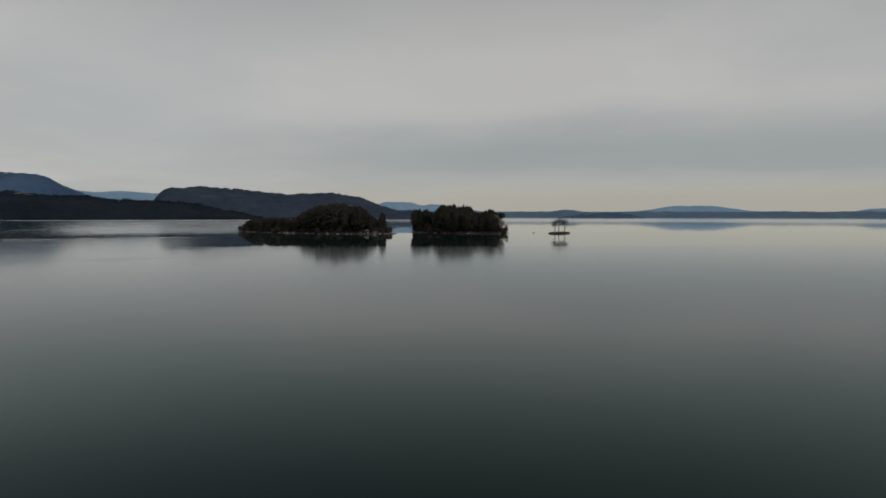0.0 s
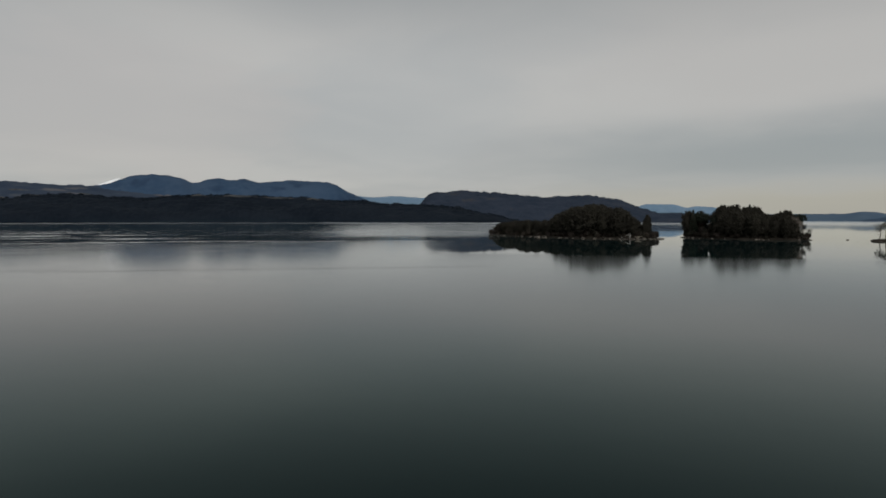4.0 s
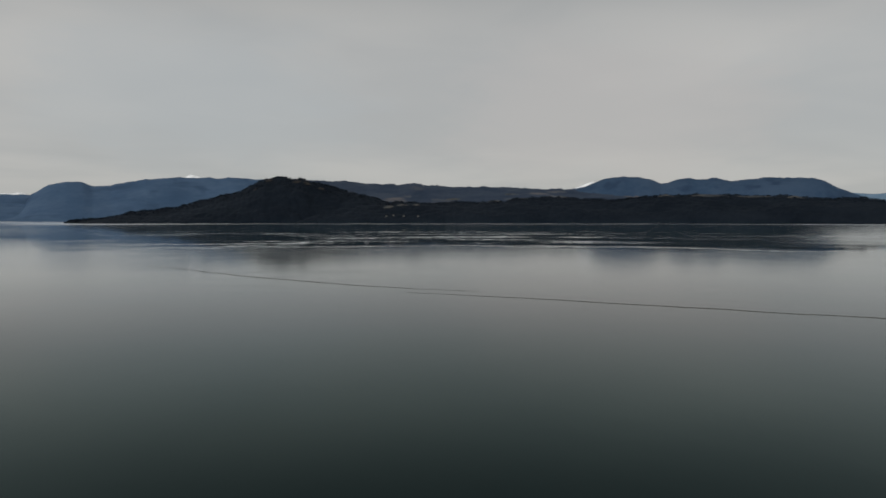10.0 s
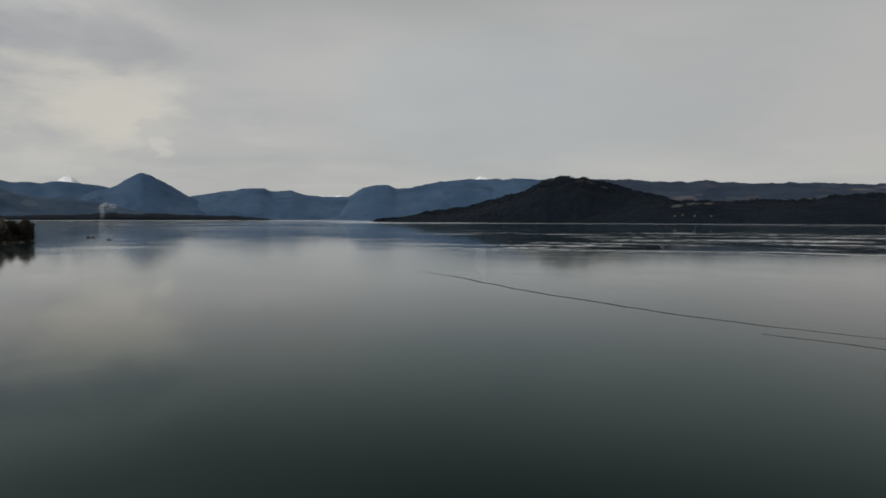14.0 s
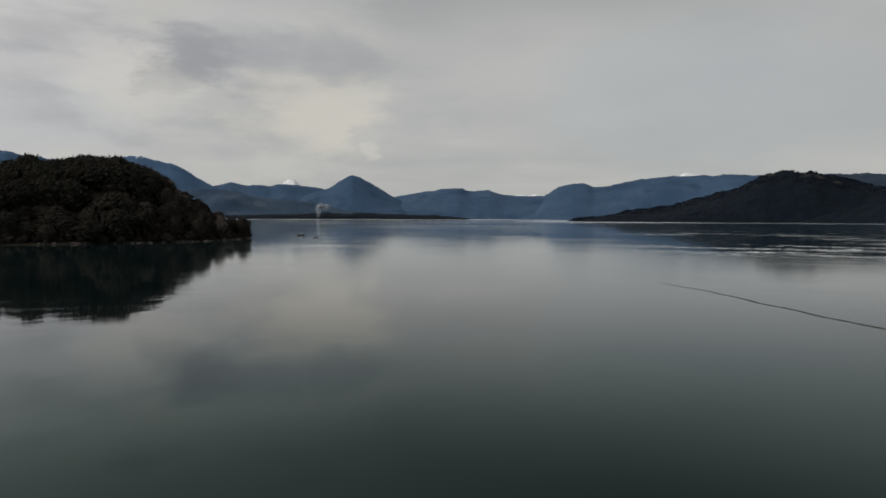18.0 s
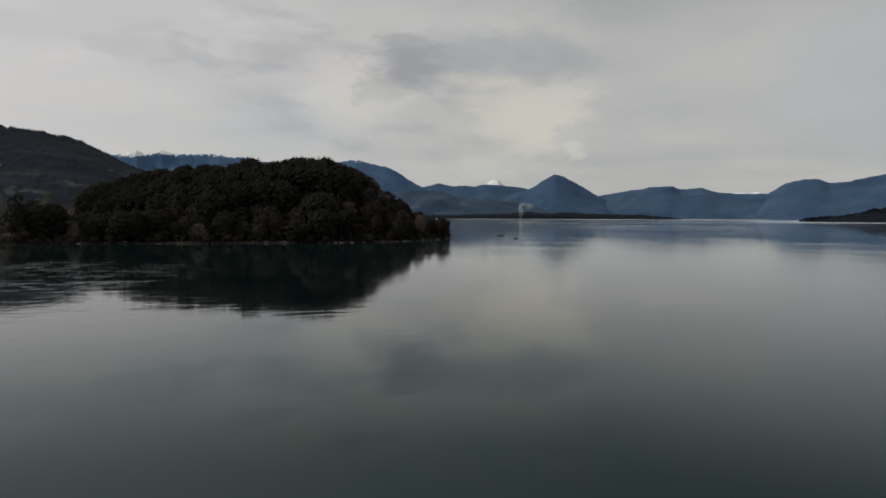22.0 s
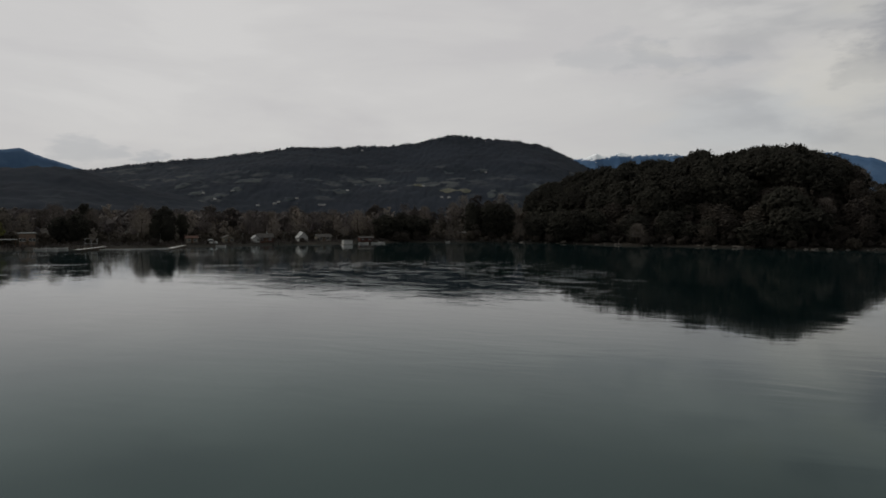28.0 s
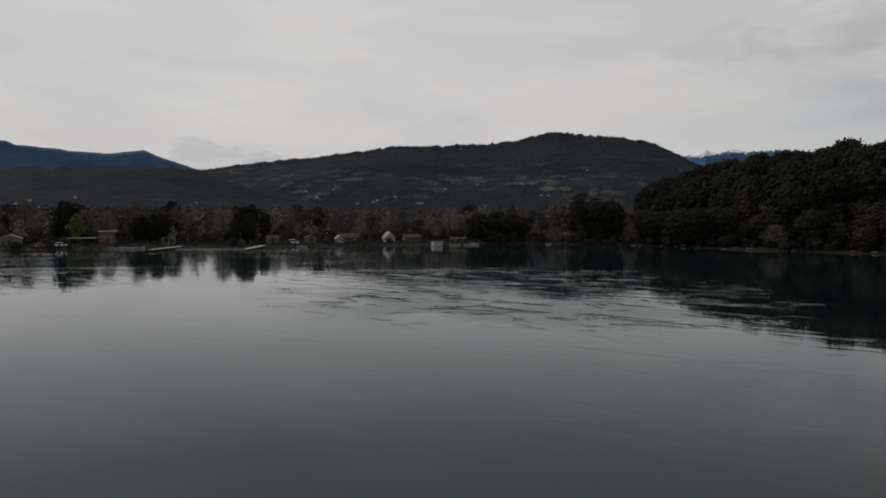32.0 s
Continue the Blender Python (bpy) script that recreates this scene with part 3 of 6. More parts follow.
def ridge(name, label, distance, depth, controls, material, step=0.12, jag=4.0, gully=0.12, rows=16,  back=0.5, category="mountain", power=1.0, foot=-6.0, canopy=0.0, centre=RING):
    """A range: its crest stands at that distance from the centre, its slope comes down to the lake in front, its back falls away behind."""
    ends = sorted(controls)
    at, b0, b1 = crest([(ends[0][0] - 2.5, foot)] + ends + [(ends[-1][0] + 2.5, foot)])
    count = int((b1 - b0) / step) + 1
    verts, faces = [], []
    for i in range(count + 1):
        b = b0 + (b1 - b0) * i / count
        top = at(b)
        x, y = on_ring(b, distance, centre)
        teeth = jag * (1.7 * rough(x, y, 110, 4) + 0.8 * rough(x, y, 32, 3))
        for j in range(rows + 2):
            u = j / rows
            if u <= 1:
                d = distance - depth * (1 - u)
                px, py = on_ring(b, d, centre)
                spur = gully * math.sin(math.pi * u) * rough(px, py, depth * 0.5, 3)
                z = foot + (top - foot) * min(max(u**power + spur, 0.0), 1.05)
                z += teeth * u**8
                if canopy and j:
                    z += canopy * (noise.noise(Vector((px / 11, py / 11, 1.3))) + 0.8 * noise.noise(Vector((px / 26, py / 26, 7.3))))
            else:
                px, py = on_ring(b, distance + depth * back, centre)
                z = foot + (top - foot) * 0.25
            verts.append((px, py, z))
    n_row = rows + 2
    for i in range(count):
        for j in range(n_row - 1):
            a = i * n_row + j
            faces.append((a, a + 1, a + 1 + n_row, a + n_row))
    ob = new(name, mesh_from(verts, [f[::-1] for f in faces], material, True, name))
    CENTRES[ob.name] = centre
    return tagged(ob, label, category, kind="structure"), at


# the ranges' blue is distance haze, painted into their materials
ridge("backdrop_pale_range", "haze-pale distant range above the far shore", 4800, 40,
      [(26, 178), (24.5, 172), (22.8, 162), (21.5, 171), (18.5, 160), (12, 130), (6, 90), (1.3, 92), (0.4, 112), (-1.7, 108), (-2.7, 88), (-3.4, 96), (-5.5, 78), (-8, 40)], HAZE_PALE, 0.15, 2, centre=EAST)
ridge("backdrop_blue_range", "haze-blue forested mountain range with rounded summits", 4600, 500,
      [(48, 150), (45.6, 205), (43.8, 226), (41.9, 280), (40.5, 292), (38.5, 277), (37.6, 241), (35.9, 276), (34.7, 265), (33.7, 273), (32.3, 252), (29.9, 272), (27.0, 262), (26.1, 238), (24.4, 165), (22, 90)], HAZE_DUSKY, 0.12, 4, centre=NORTH_EAST)
ridge("backdrop_snow_peak", "small white snow peak behind the blue range", 4780, 300,
      [(45.6, 190), (44.2, 238), (43.1, 272), (42.7, 262), (41.4, 190)], SNOW, 0.06, 5, centre=NORTH_EAST)
ridge("backdrop_low_shore", "low haze-dimmed far shore with a rounded mound", 4450, 200,
      [(4, 46), (-5.4, 43), (-13.6, 41), (-14.5, 53), (-15.4, 53), (-16.3, 40), (-25, 40), (-38, 38), (-48, 40)], HAZE_LOW, 0.12, 2, 0.1, 6, centre=EAST)
ridge("backdrop_far_hump", "flat-topped haze-pale hill beyond the low shore", 4700, 60,
      [(-17, 30), (-20.8, 48), (-22.1, 62), (-23.5, 80), (-26.1, 79), (-27.7, 64), (-29.2, 46), (-31, 40), (-31.4, 46), (-32, 40), (-35.4, 36), (-37, 56), (-42, 70), (-48, 50)], HAZE_PALE, 0.12, 1.5, centre=EAST)
ridge("far_spit", "low haze-dimmed wooded spit on the water", 4000, 80, [(-16.0, 20), (-16.6, 31), (-19.2, 28), (-20.6, 16), (-21.2, 2)], HAZE_DIM, 0.06, 3, category="spit", centre=EAST)
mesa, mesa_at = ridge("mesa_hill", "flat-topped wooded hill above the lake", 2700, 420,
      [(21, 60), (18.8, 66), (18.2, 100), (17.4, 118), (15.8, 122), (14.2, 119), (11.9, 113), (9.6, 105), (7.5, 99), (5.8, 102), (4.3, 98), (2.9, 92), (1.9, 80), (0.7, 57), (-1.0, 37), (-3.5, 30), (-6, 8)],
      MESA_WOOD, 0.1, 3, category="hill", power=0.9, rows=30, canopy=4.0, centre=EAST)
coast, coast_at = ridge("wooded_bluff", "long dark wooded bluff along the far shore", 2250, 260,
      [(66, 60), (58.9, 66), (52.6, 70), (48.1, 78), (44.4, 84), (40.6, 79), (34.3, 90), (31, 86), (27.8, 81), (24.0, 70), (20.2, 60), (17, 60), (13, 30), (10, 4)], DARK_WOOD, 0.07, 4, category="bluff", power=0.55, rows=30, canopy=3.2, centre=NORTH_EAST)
brown, brown_at = ridge("farmland_hill", "haze-blue farmland hill behind the bluff", 3450, 900,
      [(72.5, -4), (71, 150), (69, 205), (65.7, 208), (63.8, 207), (61.9, 193), (59, 192), (58, 200), (57.1, 189), (54.2, 178), (50.5, 177), (48.3, 169), (45.5, 164), (43, 140), (36, 110), (25, 90), (18, 30)], HAZED_FARMS, 0.12, 3, category="hill", rows=30, canopy=3.0, centre=FARMS)
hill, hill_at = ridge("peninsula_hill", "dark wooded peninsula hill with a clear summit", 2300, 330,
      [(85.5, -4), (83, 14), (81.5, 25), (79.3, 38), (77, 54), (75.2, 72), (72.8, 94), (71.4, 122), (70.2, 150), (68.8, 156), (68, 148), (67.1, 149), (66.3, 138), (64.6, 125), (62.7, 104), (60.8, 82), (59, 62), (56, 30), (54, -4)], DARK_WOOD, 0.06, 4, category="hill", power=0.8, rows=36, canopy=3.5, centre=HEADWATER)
ridge("backdrop_valley_range", "haze-blue range closing the head of the lake", 4600, 600,
      [(101.5, 90), (100.6, 137), (98.2, 173), (95.8, 204), (94.6, 212), (93.5, 187), (92, 197), (90.9, 171), (89.3, 160), (87.2, 155), (86, 120)], HAZE_BLUE, 0.1, 4)
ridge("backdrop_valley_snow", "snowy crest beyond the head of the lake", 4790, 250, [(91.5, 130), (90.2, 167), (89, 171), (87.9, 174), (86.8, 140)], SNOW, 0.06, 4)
ridge("backdrop_long_range", "long haze-blue mountain range falling to the lake", 4500, 700,
      [(88, 80), (87.2, 155), (86.2, 207), (85, 238), (83.9, 230), (83.2, 211), (82, 217), (81.5, 231), (79.4, 260), (77.1, 271), (74, 276), (72.6, 281), (70, 268), (66, 240), (60, 180)], HAZE_BLUE, 0.1, 4, centre=HEADWATER)
ridge("backdrop_snow_dome", "white snow dome above the blue range", 4790, 300, [(77.6, 250), (76.8, 284), (76.2, 312), (75.2, 302), (74.6, 250)], SNOW, 0.06, 3, centre=HEADWATER)
ridge("backdrop_cone_mountain", "steep haze-blue cone-shaped mountain", 4450, 500,
      [(108.5, 100), (107.5, 147), (105.9, 185), (105.3, 203), (104.3, 254), (103.7, 280), (103.4, 284), (102.3, 248), (100.6, 170), (100, 144), (98.7, 89), (97, 20)], HAZE_BLUE, 0.08, 3)
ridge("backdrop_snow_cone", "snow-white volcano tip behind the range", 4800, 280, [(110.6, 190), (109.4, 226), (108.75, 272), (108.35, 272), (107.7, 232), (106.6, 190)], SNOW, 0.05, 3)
ridge("backdrop_middle_range", "haze-blue saddle of mountains beside the cone", 4620, 500,
      [(117, 150), (114.7, 205), (114, 217), (113.1, 234), (112, 216), (110.1, 216), (109.3, 228), (108, 222), (105.9, 200), (103, 120)], HAZE_BLUE, 0.1, 3)
ridge("backdrop_shoulder_mountain", "haze-blue mountain with a snow-dusted shoulder", 4400, 700,
      [(128, 300), (124, 330), (121.4, 358), (120.1, 371), (119.1, 346), (117.8, 331), (116.9, 304), (115.8, 250), (114.7, 206), (112.5, 100)], HAZE_SNOWY_SHOULDER, 0.1, 4)
ridge("backdrop_snow_range", "haze-blue range with snow along its crest", 4600, 500,
      [(146, 250), (141, 345), (138.6, 376), (137.7, 402), (137.2, 418), (136.6, 398), (136.0, 404), (135.4, 414), (134.2, 400), (132.6, 408), (131.5, 412), (130.2, 386), (128.9, 386), (127, 360), (122, 305)], HAZE_SNOWY_RANGE, 0.06, 8, 0.3, 24)
ridge("valley_foothill", "haze-dimmed wooded foothill under the cone", 3900, 500,
      [(122, 140), (116.9, 152), (113.8, 162), (111.5, 126), (108.7, 106), (106.4, 88), (103.5, 46), (100.6, 27), (98, 4)], HAZE_DIM, 0.1, 5, 0.3, category="foothill")
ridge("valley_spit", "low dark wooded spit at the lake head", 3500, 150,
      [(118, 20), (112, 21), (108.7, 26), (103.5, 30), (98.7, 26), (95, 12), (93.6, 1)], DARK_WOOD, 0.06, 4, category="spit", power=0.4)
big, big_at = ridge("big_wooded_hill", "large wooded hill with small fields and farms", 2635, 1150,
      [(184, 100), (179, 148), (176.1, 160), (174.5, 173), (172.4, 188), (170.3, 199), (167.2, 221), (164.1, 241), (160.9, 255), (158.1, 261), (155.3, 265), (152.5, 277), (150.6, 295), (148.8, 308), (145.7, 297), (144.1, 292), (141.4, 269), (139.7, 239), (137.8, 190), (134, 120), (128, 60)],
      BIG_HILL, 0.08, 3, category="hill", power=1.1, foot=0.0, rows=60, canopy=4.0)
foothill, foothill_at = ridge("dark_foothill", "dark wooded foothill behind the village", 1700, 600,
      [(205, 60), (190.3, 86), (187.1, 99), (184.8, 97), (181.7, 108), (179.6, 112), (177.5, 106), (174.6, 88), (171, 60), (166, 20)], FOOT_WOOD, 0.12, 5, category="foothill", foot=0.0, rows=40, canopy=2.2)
ridge("backdrop_southern_range", "haze-blue forested mountain range behind the village", 4600, 500,
      [(215, 300), (200, 370), (191.6, 399), (190.5, 401), (189.6, 378), (187.5, 367), (186, 356), (184, 353), (181.4, 376), (179.9, 331), (178, 284), (176, 220), (170, 120)], HAZE_BLUE, 0.12, 3)
# the closed rest of the shore, behind the camera
ridge("backdrop_rear_range", "haze-dimmed wooded shore closing the lake", 4500, 400,
      [(312, 40), (300, 90), (280, 160), (262, 120), (245, 190), (230, 240), (214, 300)], HAZE_BLUE, 0.5, 5)

# ---- near land ----
SHORE = [(-520, -900), (-420, -500), (-340, -250), (-292, -100), (-266, 0), (-256, 60), (-256, 112), (-260, 154), (-260, 190), (-263, 212),
         (-255, 240), (-232, 270), (-197, 284), (-172, 306), (-146, 322), (-129, 342), (-119, 371), (-117, 394), (-132, 425), (-190, 462),
         (-290, 485), (-430, 480), (-800, 640), (-1300, 900)]
SHORE_A = np.array(SHORE[:-1], float)
SHORE_B = np.array(SHORE[1:], float)


def inland(x, y):
    """Metres from the mainland's waterline, positive on land."""
    p = np.array((x, y))
    d = SHORE_B - SHORE_A
    u = np.clip(((p - SHORE_A) * d).sum(1) / (d * d).sum(1), 0, 1)
    off = p - (SHORE_A + u[:, None] * d)
    r = np.hypot(off[:, 0], off[:, 1])
    i = int(r.argmin())
    side = d[i, 0] * off[i, 1] - d[i, 1] * off[i, 0]
    return float(r[i]) * (1 if side > 0 else -1)


def mainland_height(x, y):
    s = inland(x, y) + 3.0 * rough(x, y, 18, 3)
    if s < 0:
        return max(-1.5, s * 0.2)
    bank = 0.7 * min(s / 3, 1.0) + 0.5 * min(s / 40, 1.0) + 0.012 * max(s - 40, 0)
    steep = min(s / 45, 1.0)
    knoll = 25 * math.exp(-(((x + 198) * 0.82 + (y - 387) * 0.57) / 58) ** 2 - (((x + 198) * -0.57 + (y - 387) * 0.82) / 72) ** 2)
    knoll += 11.5 * math.exp(-(((x + 258) / 46) ** 2 + ((y - 350) / 46) ** 2))
    knoll += 13 * math.exp(-(((x + 318) / 52) ** 2 + ((y - 330) / 60) ** 2))
    return bank + knoll * steep * steep * (3 - 2 * steep) + 0.4 * rough(x, y, 12, 3)


def land(name, label, xs, ys, height, material):
    verts = [(x, y, height(x, y)) for x in xs for y in ys]
    m = len(ys)
    faces = [(i * m + j, (i + 1) * m + j, (i + 1) * m + j + 1, i * m + j + 1) for i in range(len(xs) - 1) for j in range(m - 1)
             if max(verts[k][2] for k in (i * m + j, (i + 1) * m + j, (i + 1) * m + j + 1, i * m + j + 1)) > -1.3]
    me = mesh_from(verts, faces, material, True, name)
    return tagged(new(name, me), label, "ground", kind="structure")


xs = np.concatenate([np.linspace(-1500, -520, 30), np.linspace(-500, -104, 110)])
ys = np.concatenate([np.linspace(-900, -90, 30), np.linspace(-70, 500, 150), np.linspace(530, 900, 12)])
mainland = land("ground", "dark earth shore and low plain under the trees", xs, ys, mainland_height, SHORE_EARTH)


def island_height(cx, cy, a, b, turn, top, lump=0.25):
    c, s = math.cos(radians(turn)), math.sin(radians(turn))

    def at(x, y):
        u, v = ((x - cx) * c + (y - cy) * s) / a, (-(x - cx) * s + (y - cy) * c) / b
        r = math.hypot(u, v) + lump * 0.35 * rough(x, y, 0.35 * b + 4, 3)
        if r > 1:
            return max(-1.5, (1 - r) * 8)
        e = 1 - r * r
        return 0.8 * min((1 - r) * 14, 1.0) + top * e * (1 + 0.3 * rough(x, y, 14, 3))
    return at


ONE, TWO, THREE = (449.0, -10.0), (426.5, -123.5), (404.0, -197.0)
isle_one = island_height(*ONE, 77, 31, 50, 4.6)
isle_two = island_height(*TWO, 40.5, 15.6, 61, 1.5)
islet_at = island_height(*THREE, 10.7, 4.4, 125, 0.7)
land("island_ground", "rocky wooded island shore", np.linspace(ONE[0] - 88, ONE[0] + 90, 75), np.linspace(ONE[1] - 102, ONE[1] + 102, 85), isle_one, SHORE_EARTH)
land("island_ground", "low rocky shore of a small wooded island", np.linspace(TWO[0] - 39, TWO[0] + 42, 45), np.linspace(TWO[1] - 51, TWO[1] + 52, 55), isle_two, SHORE_EARTH)
land("islet_ground", "low rocky islet awash in the lake", np.linspace(THREE[0] - 16, THREE[0] + 16, 40), np.linspace(THREE[1] - 16, THREE[1] + 16, 40), islet_at, SHORE_EARTH)

# ---- trees ----
OCTA_V = np.array([(1, 0, 0), (-1, 0, 0), (0, 1, 0), (0, -1, 0), (0, 0, 1), (0, 0, -1)], float)
OCTA_F = [(0, 2, 4), (2, 1, 4), (1, 3, 4), (3, 0, 4), (2, 0, 5), (1, 2, 5), (3, 1, 5), (0, 3, 5)]


def clumps(centres, sizes, rng, flatten=0.75, leaves=2):
    """Leaf clumps: ragged eight-sided tufts with loose sprays that stand out of them."""
    verts, faces = [], []
    for c, s in zip(centres, sizes):
        base = len(verts)
        turn = Euler((rng.uniform(-0.6, 0.6), rng.uniform(-0.6, 0.6), rng.uniform(0, 6.3))).to_matrix()
        for v in OCTA_V:
            p = turn @ Vector(v * s * np.array((1, 1, flatten)) * rng.uniform(0.6, 1.25))
            verts.append((c[0] + p.x, c[1] + p.y, c[2] + p.z))
        faces += [tuple(base + i for i in f) for f in OCTA_F]
        for _ in range(leaves):
            base = len(verts)
            a, e, r = rng.uniform(0, 6.3), rng.uniform(-0.7, 1.3), s * rng.uniform(0.6, 1.0)
            out = Vector((math.cos(a) * math.cos(e), math.sin(a) * math.cos(e), math.sin(e)))
            root, tip = Vector(c) + out * r, Vector(c) + out * r + (out + Vector((rng.uniform(-0.8, 0.8), rng.uniform(-0.8, 0.8), rng.uniform(-0.5, 0.8)))) * s * 0.55
            side = Vector((-math.sin(a), math.cos(a), rng.uniform(-0.5, 0.5))) * s * rng.uniform(0.2, 0.36)
            verts += [root - side, root + side, tip]
            faces.append((base, base + 1, base + 2))
    return verts, faces


def trunk_bmesh(height, radius, rng, limbs=5, lean=0.3, crown_from=0.4):
    xs = [(0, 0)]
    for _ in range(4):
        xs.append((xs[-1][0] + rng.uniform(-lean, lean), xs[-1][1] + rng.uniform(-lean, lean)))
    line = [(x, y, -0.6 + (height + 0.6) * i / 4) for i, (x, y) in enumerate(xs)]
    bm = tube(line, [radius * 1.25, radius, radius * 0.75, radius * 0.5, radius * 0.2], 7)
    for i in range(limbs):
        u = crown_from + (0.95 - crown_from) * i / max(limbs - 1, 1)
        k = min(int(u * 4), 3)
        p = Vector(line[k]).lerp(Vector(line[k + 1]), u * 4 - k)
        a = i * 2.4 + rng.uniform(-0.5, 0.5)
        reach = height * (0.28 - 0.14 * u)
        q = p + Vector((math.cos(a), math.sin(a), 0.45)) * reach * 0.6
        r = p + Vector((math.cos(a + 0.2), math.sin(a + 0.2), 0.75)) * reach
        tube([p, q, r], [radius * 0.4, radius * 0.25, radius * 0.08], 5, bm)
    return bm


def broadleaf_crown(height, rng, wide, lobes, count, low=0.3, tuft=1.0):
    heads = []
    for i in range(lobes):
        a, r = i * 2.4 + rng.uniform(-0.4, 0.4), wide * rng.uniform(0.15, 0.62)
        heads.append((math.cos(a) * r, math.sin(a) * r, height * rng.uniform(low + 0.12, 0.86), wide * rng.uniform(0.35, 0.55)))
    heads.append((0, 0, height * 0.86, wide * 0.42))
    centres, sizes = [], []
    for i in range(count):
        hx, hy, hz, hr = heads[i % len(heads)]
        v = Vector((rng.gauss(0, 1), rng.gauss(0, 1), rng.gauss(0, 1))).normalized() * hr * rng.uniform(0.65, 1.05)
        centres.append((hx + v.x, hy + v.y, max(hz + v.z * 0.85, height * low)))
        sizes.append(wide * tuft * rng.uniform(0.09, 0.17))
    return clumps(centres, sizes, rng)


def full_crown(height, rng, wide, count, low=0.06, waist=0.55):
    """A dense rounded crown down to the ground: many small tufts over an uneven dome, with an inner fill."""
    centres, sizes = [], []
    ph = [rng.uniform(0, 6.3) for _ in range(4)]
    mid, half = height * (low + 1) / 2, height * (1 - low) / 2
    for i in range(count):
        u = 1 - 2 * (i + 0.5) / count
        a = i * 2.39996
        bulge = 1 + 0.13 * math.sin(2 * a + ph[0] + 3 * u) + 0.10 * math.sin(3 * a + ph[1] - 5 * u) + 0.07 * math.sin(5 * a + ph[2] + 7 * u)
        r = wide * math.sqrt(max(1 - abs(u) ** 2.4, 0.0)) * bulge * rng.uniform(0.70, 1.06) * (1.0 if i % 5 else 0.6)
        centres.append((math.cos(a) * r, math.sin(a) * r, mid + half * u * (0.90 + 0.06 * math.sin(3 * a + ph[3]))))
        sizes.append(wide * rng.uniform(0.11, 0.23))
    verts, faces = clumps(centres, sizes, rng, 0.8, 4)
    # the closed inner mass of twigs and leaves
    base, rings, around = len(verts), 7, 12
    for i in range(rings + 1):
        u = -1 + 2 * i / rings
        for j in range(around):
            a = 2 * math.pi * j / around
            bulge = 1 + 0.13 * math.sin(2 * a + ph[0] + 3 * u) + 0.10 * math.sin(3 * a + ph[1] - 5 * u) + 0.07 * math.sin(5 * a + ph[2] + 7 * u)
            r = wide * max(math.sqrt(max(1 - abs(u) ** 2.4, 0.0)), 0.05) * bulge * 0.70
            verts.append((math.cos(a) * r, math.sin(a) * r, mid + half * u * 0.9))
    faces += [(base + i * around + j, base + i * around + (j + 1) % around, base + (i + 1) * around + (j + 1) % around, base + (i + 1) * around + j) for i in range(rings) for j in range(around)]
    return verts, faces


def dome_crown(height, rng, wide, count, low):
    """A broad dome of foliage carried high, flat below and lumpy above."""
    centres, sizes = [], []
    heads = [(0.0, 0.0, 1.0)] + [(0.62 * math.cos(a), 0.62 * math.sin(a), rng.uniform(0.72, 0.92)) for a in (0.3, 1.5, 2.8, 4.0, 5.2)]
    for i in range(count):
        hx, hy, top = heads[i % len(heads)]
        v = Vector((rng.gauss(0, 1), rng.gauss(0, 1), abs(rng.gauss(0, 1)))).normalized() * rng.uniform(0.7, 1.0)
        base = height * low
        centres.append(((hx + v.x * 0.5) * wide, (hy + v.y * 0.5) * wide, base + (height * top - base) * (0.15 + 0.8 * v.z)))
        sizes.append(wide * rng.uniform(0.10, 0.17))
    return clumps(centres, sizes, rng, 0.75, 3)


def conifer_crown(height, rng, wide, count, low=0.06):
    centres, sizes = [], []
    for i in range(count):
        u = (i / count) ** 0.8
        tier = 1 - 0.28 * ((u * 11) % 1.0)
        a, r = i * 2.39996, wide * (1 - u) ** 0.85 * tier * rng.uniform(0.7, 1.05)
        centres.append((math.cos(a) * r, math.sin(a) * r, height * (low + (1 - low) * u)))
        sizes.append(wide * (0.12 + 0.12 * (1 - u)) * rng.uniform(0.8, 1.2))
    return clumps(centres, sizes, rng, 0.55)


def twig_crown(height, rng, wide, count):
    """The fine bare twigs of a tree in winter."""
    verts, faces = [], []
    for i in range(count):
        a, u = rng.uniform(0, 6.3), rng.uniform(0.3, 0.95)
        r = wide * math.sin(math.pi * min(u * 0.85 + 0.1, 1)) * rng.uniform(0.2, 1.0)
        p = Vector((math.cos(a) * r, math.sin(a) * r, height * u))
        q = p + Vector((math.cos(a) * 0.6 + rng.uniform(-0.4, 0.4), math.sin(a) * 0.6 + rng.uniform(-0.4, 0.4), rng.uniform(0.5, 1.4))) * height * 0.11
        side = Vector((-math.sin(a), math.cos(a), 0)) * 0.055
        base = len(verts)
        verts += [p - side, p + side, q, p + Vector((0, 0, 0.09)), p - Vector((0, 0, 0.09)), q]
        faces += [(base, base + 1, base + 2), (base + 3, base + 4, base + 5)]
    return verts, faces


def tree_kind(name, height, label, crown_mesh, leaf, radius, seed, limbs=5, crown_from=0.4, lean=0.3, crown_name="crown"):
    """One tree, which copies then multiply."""
    rng = random.Random(seed)
    root = thing(name, (0, 0, 0), label, "tree")
    part("trunk", trunk_bmesh(height * 0.9, radius, rng, limbs, lean, crown_from), BARK, root)
    part(crown_name, mesh_from(*crown_mesh(height, rng), leaf, True, crown_name), leaf, root)
    root["height"] = height
    return root


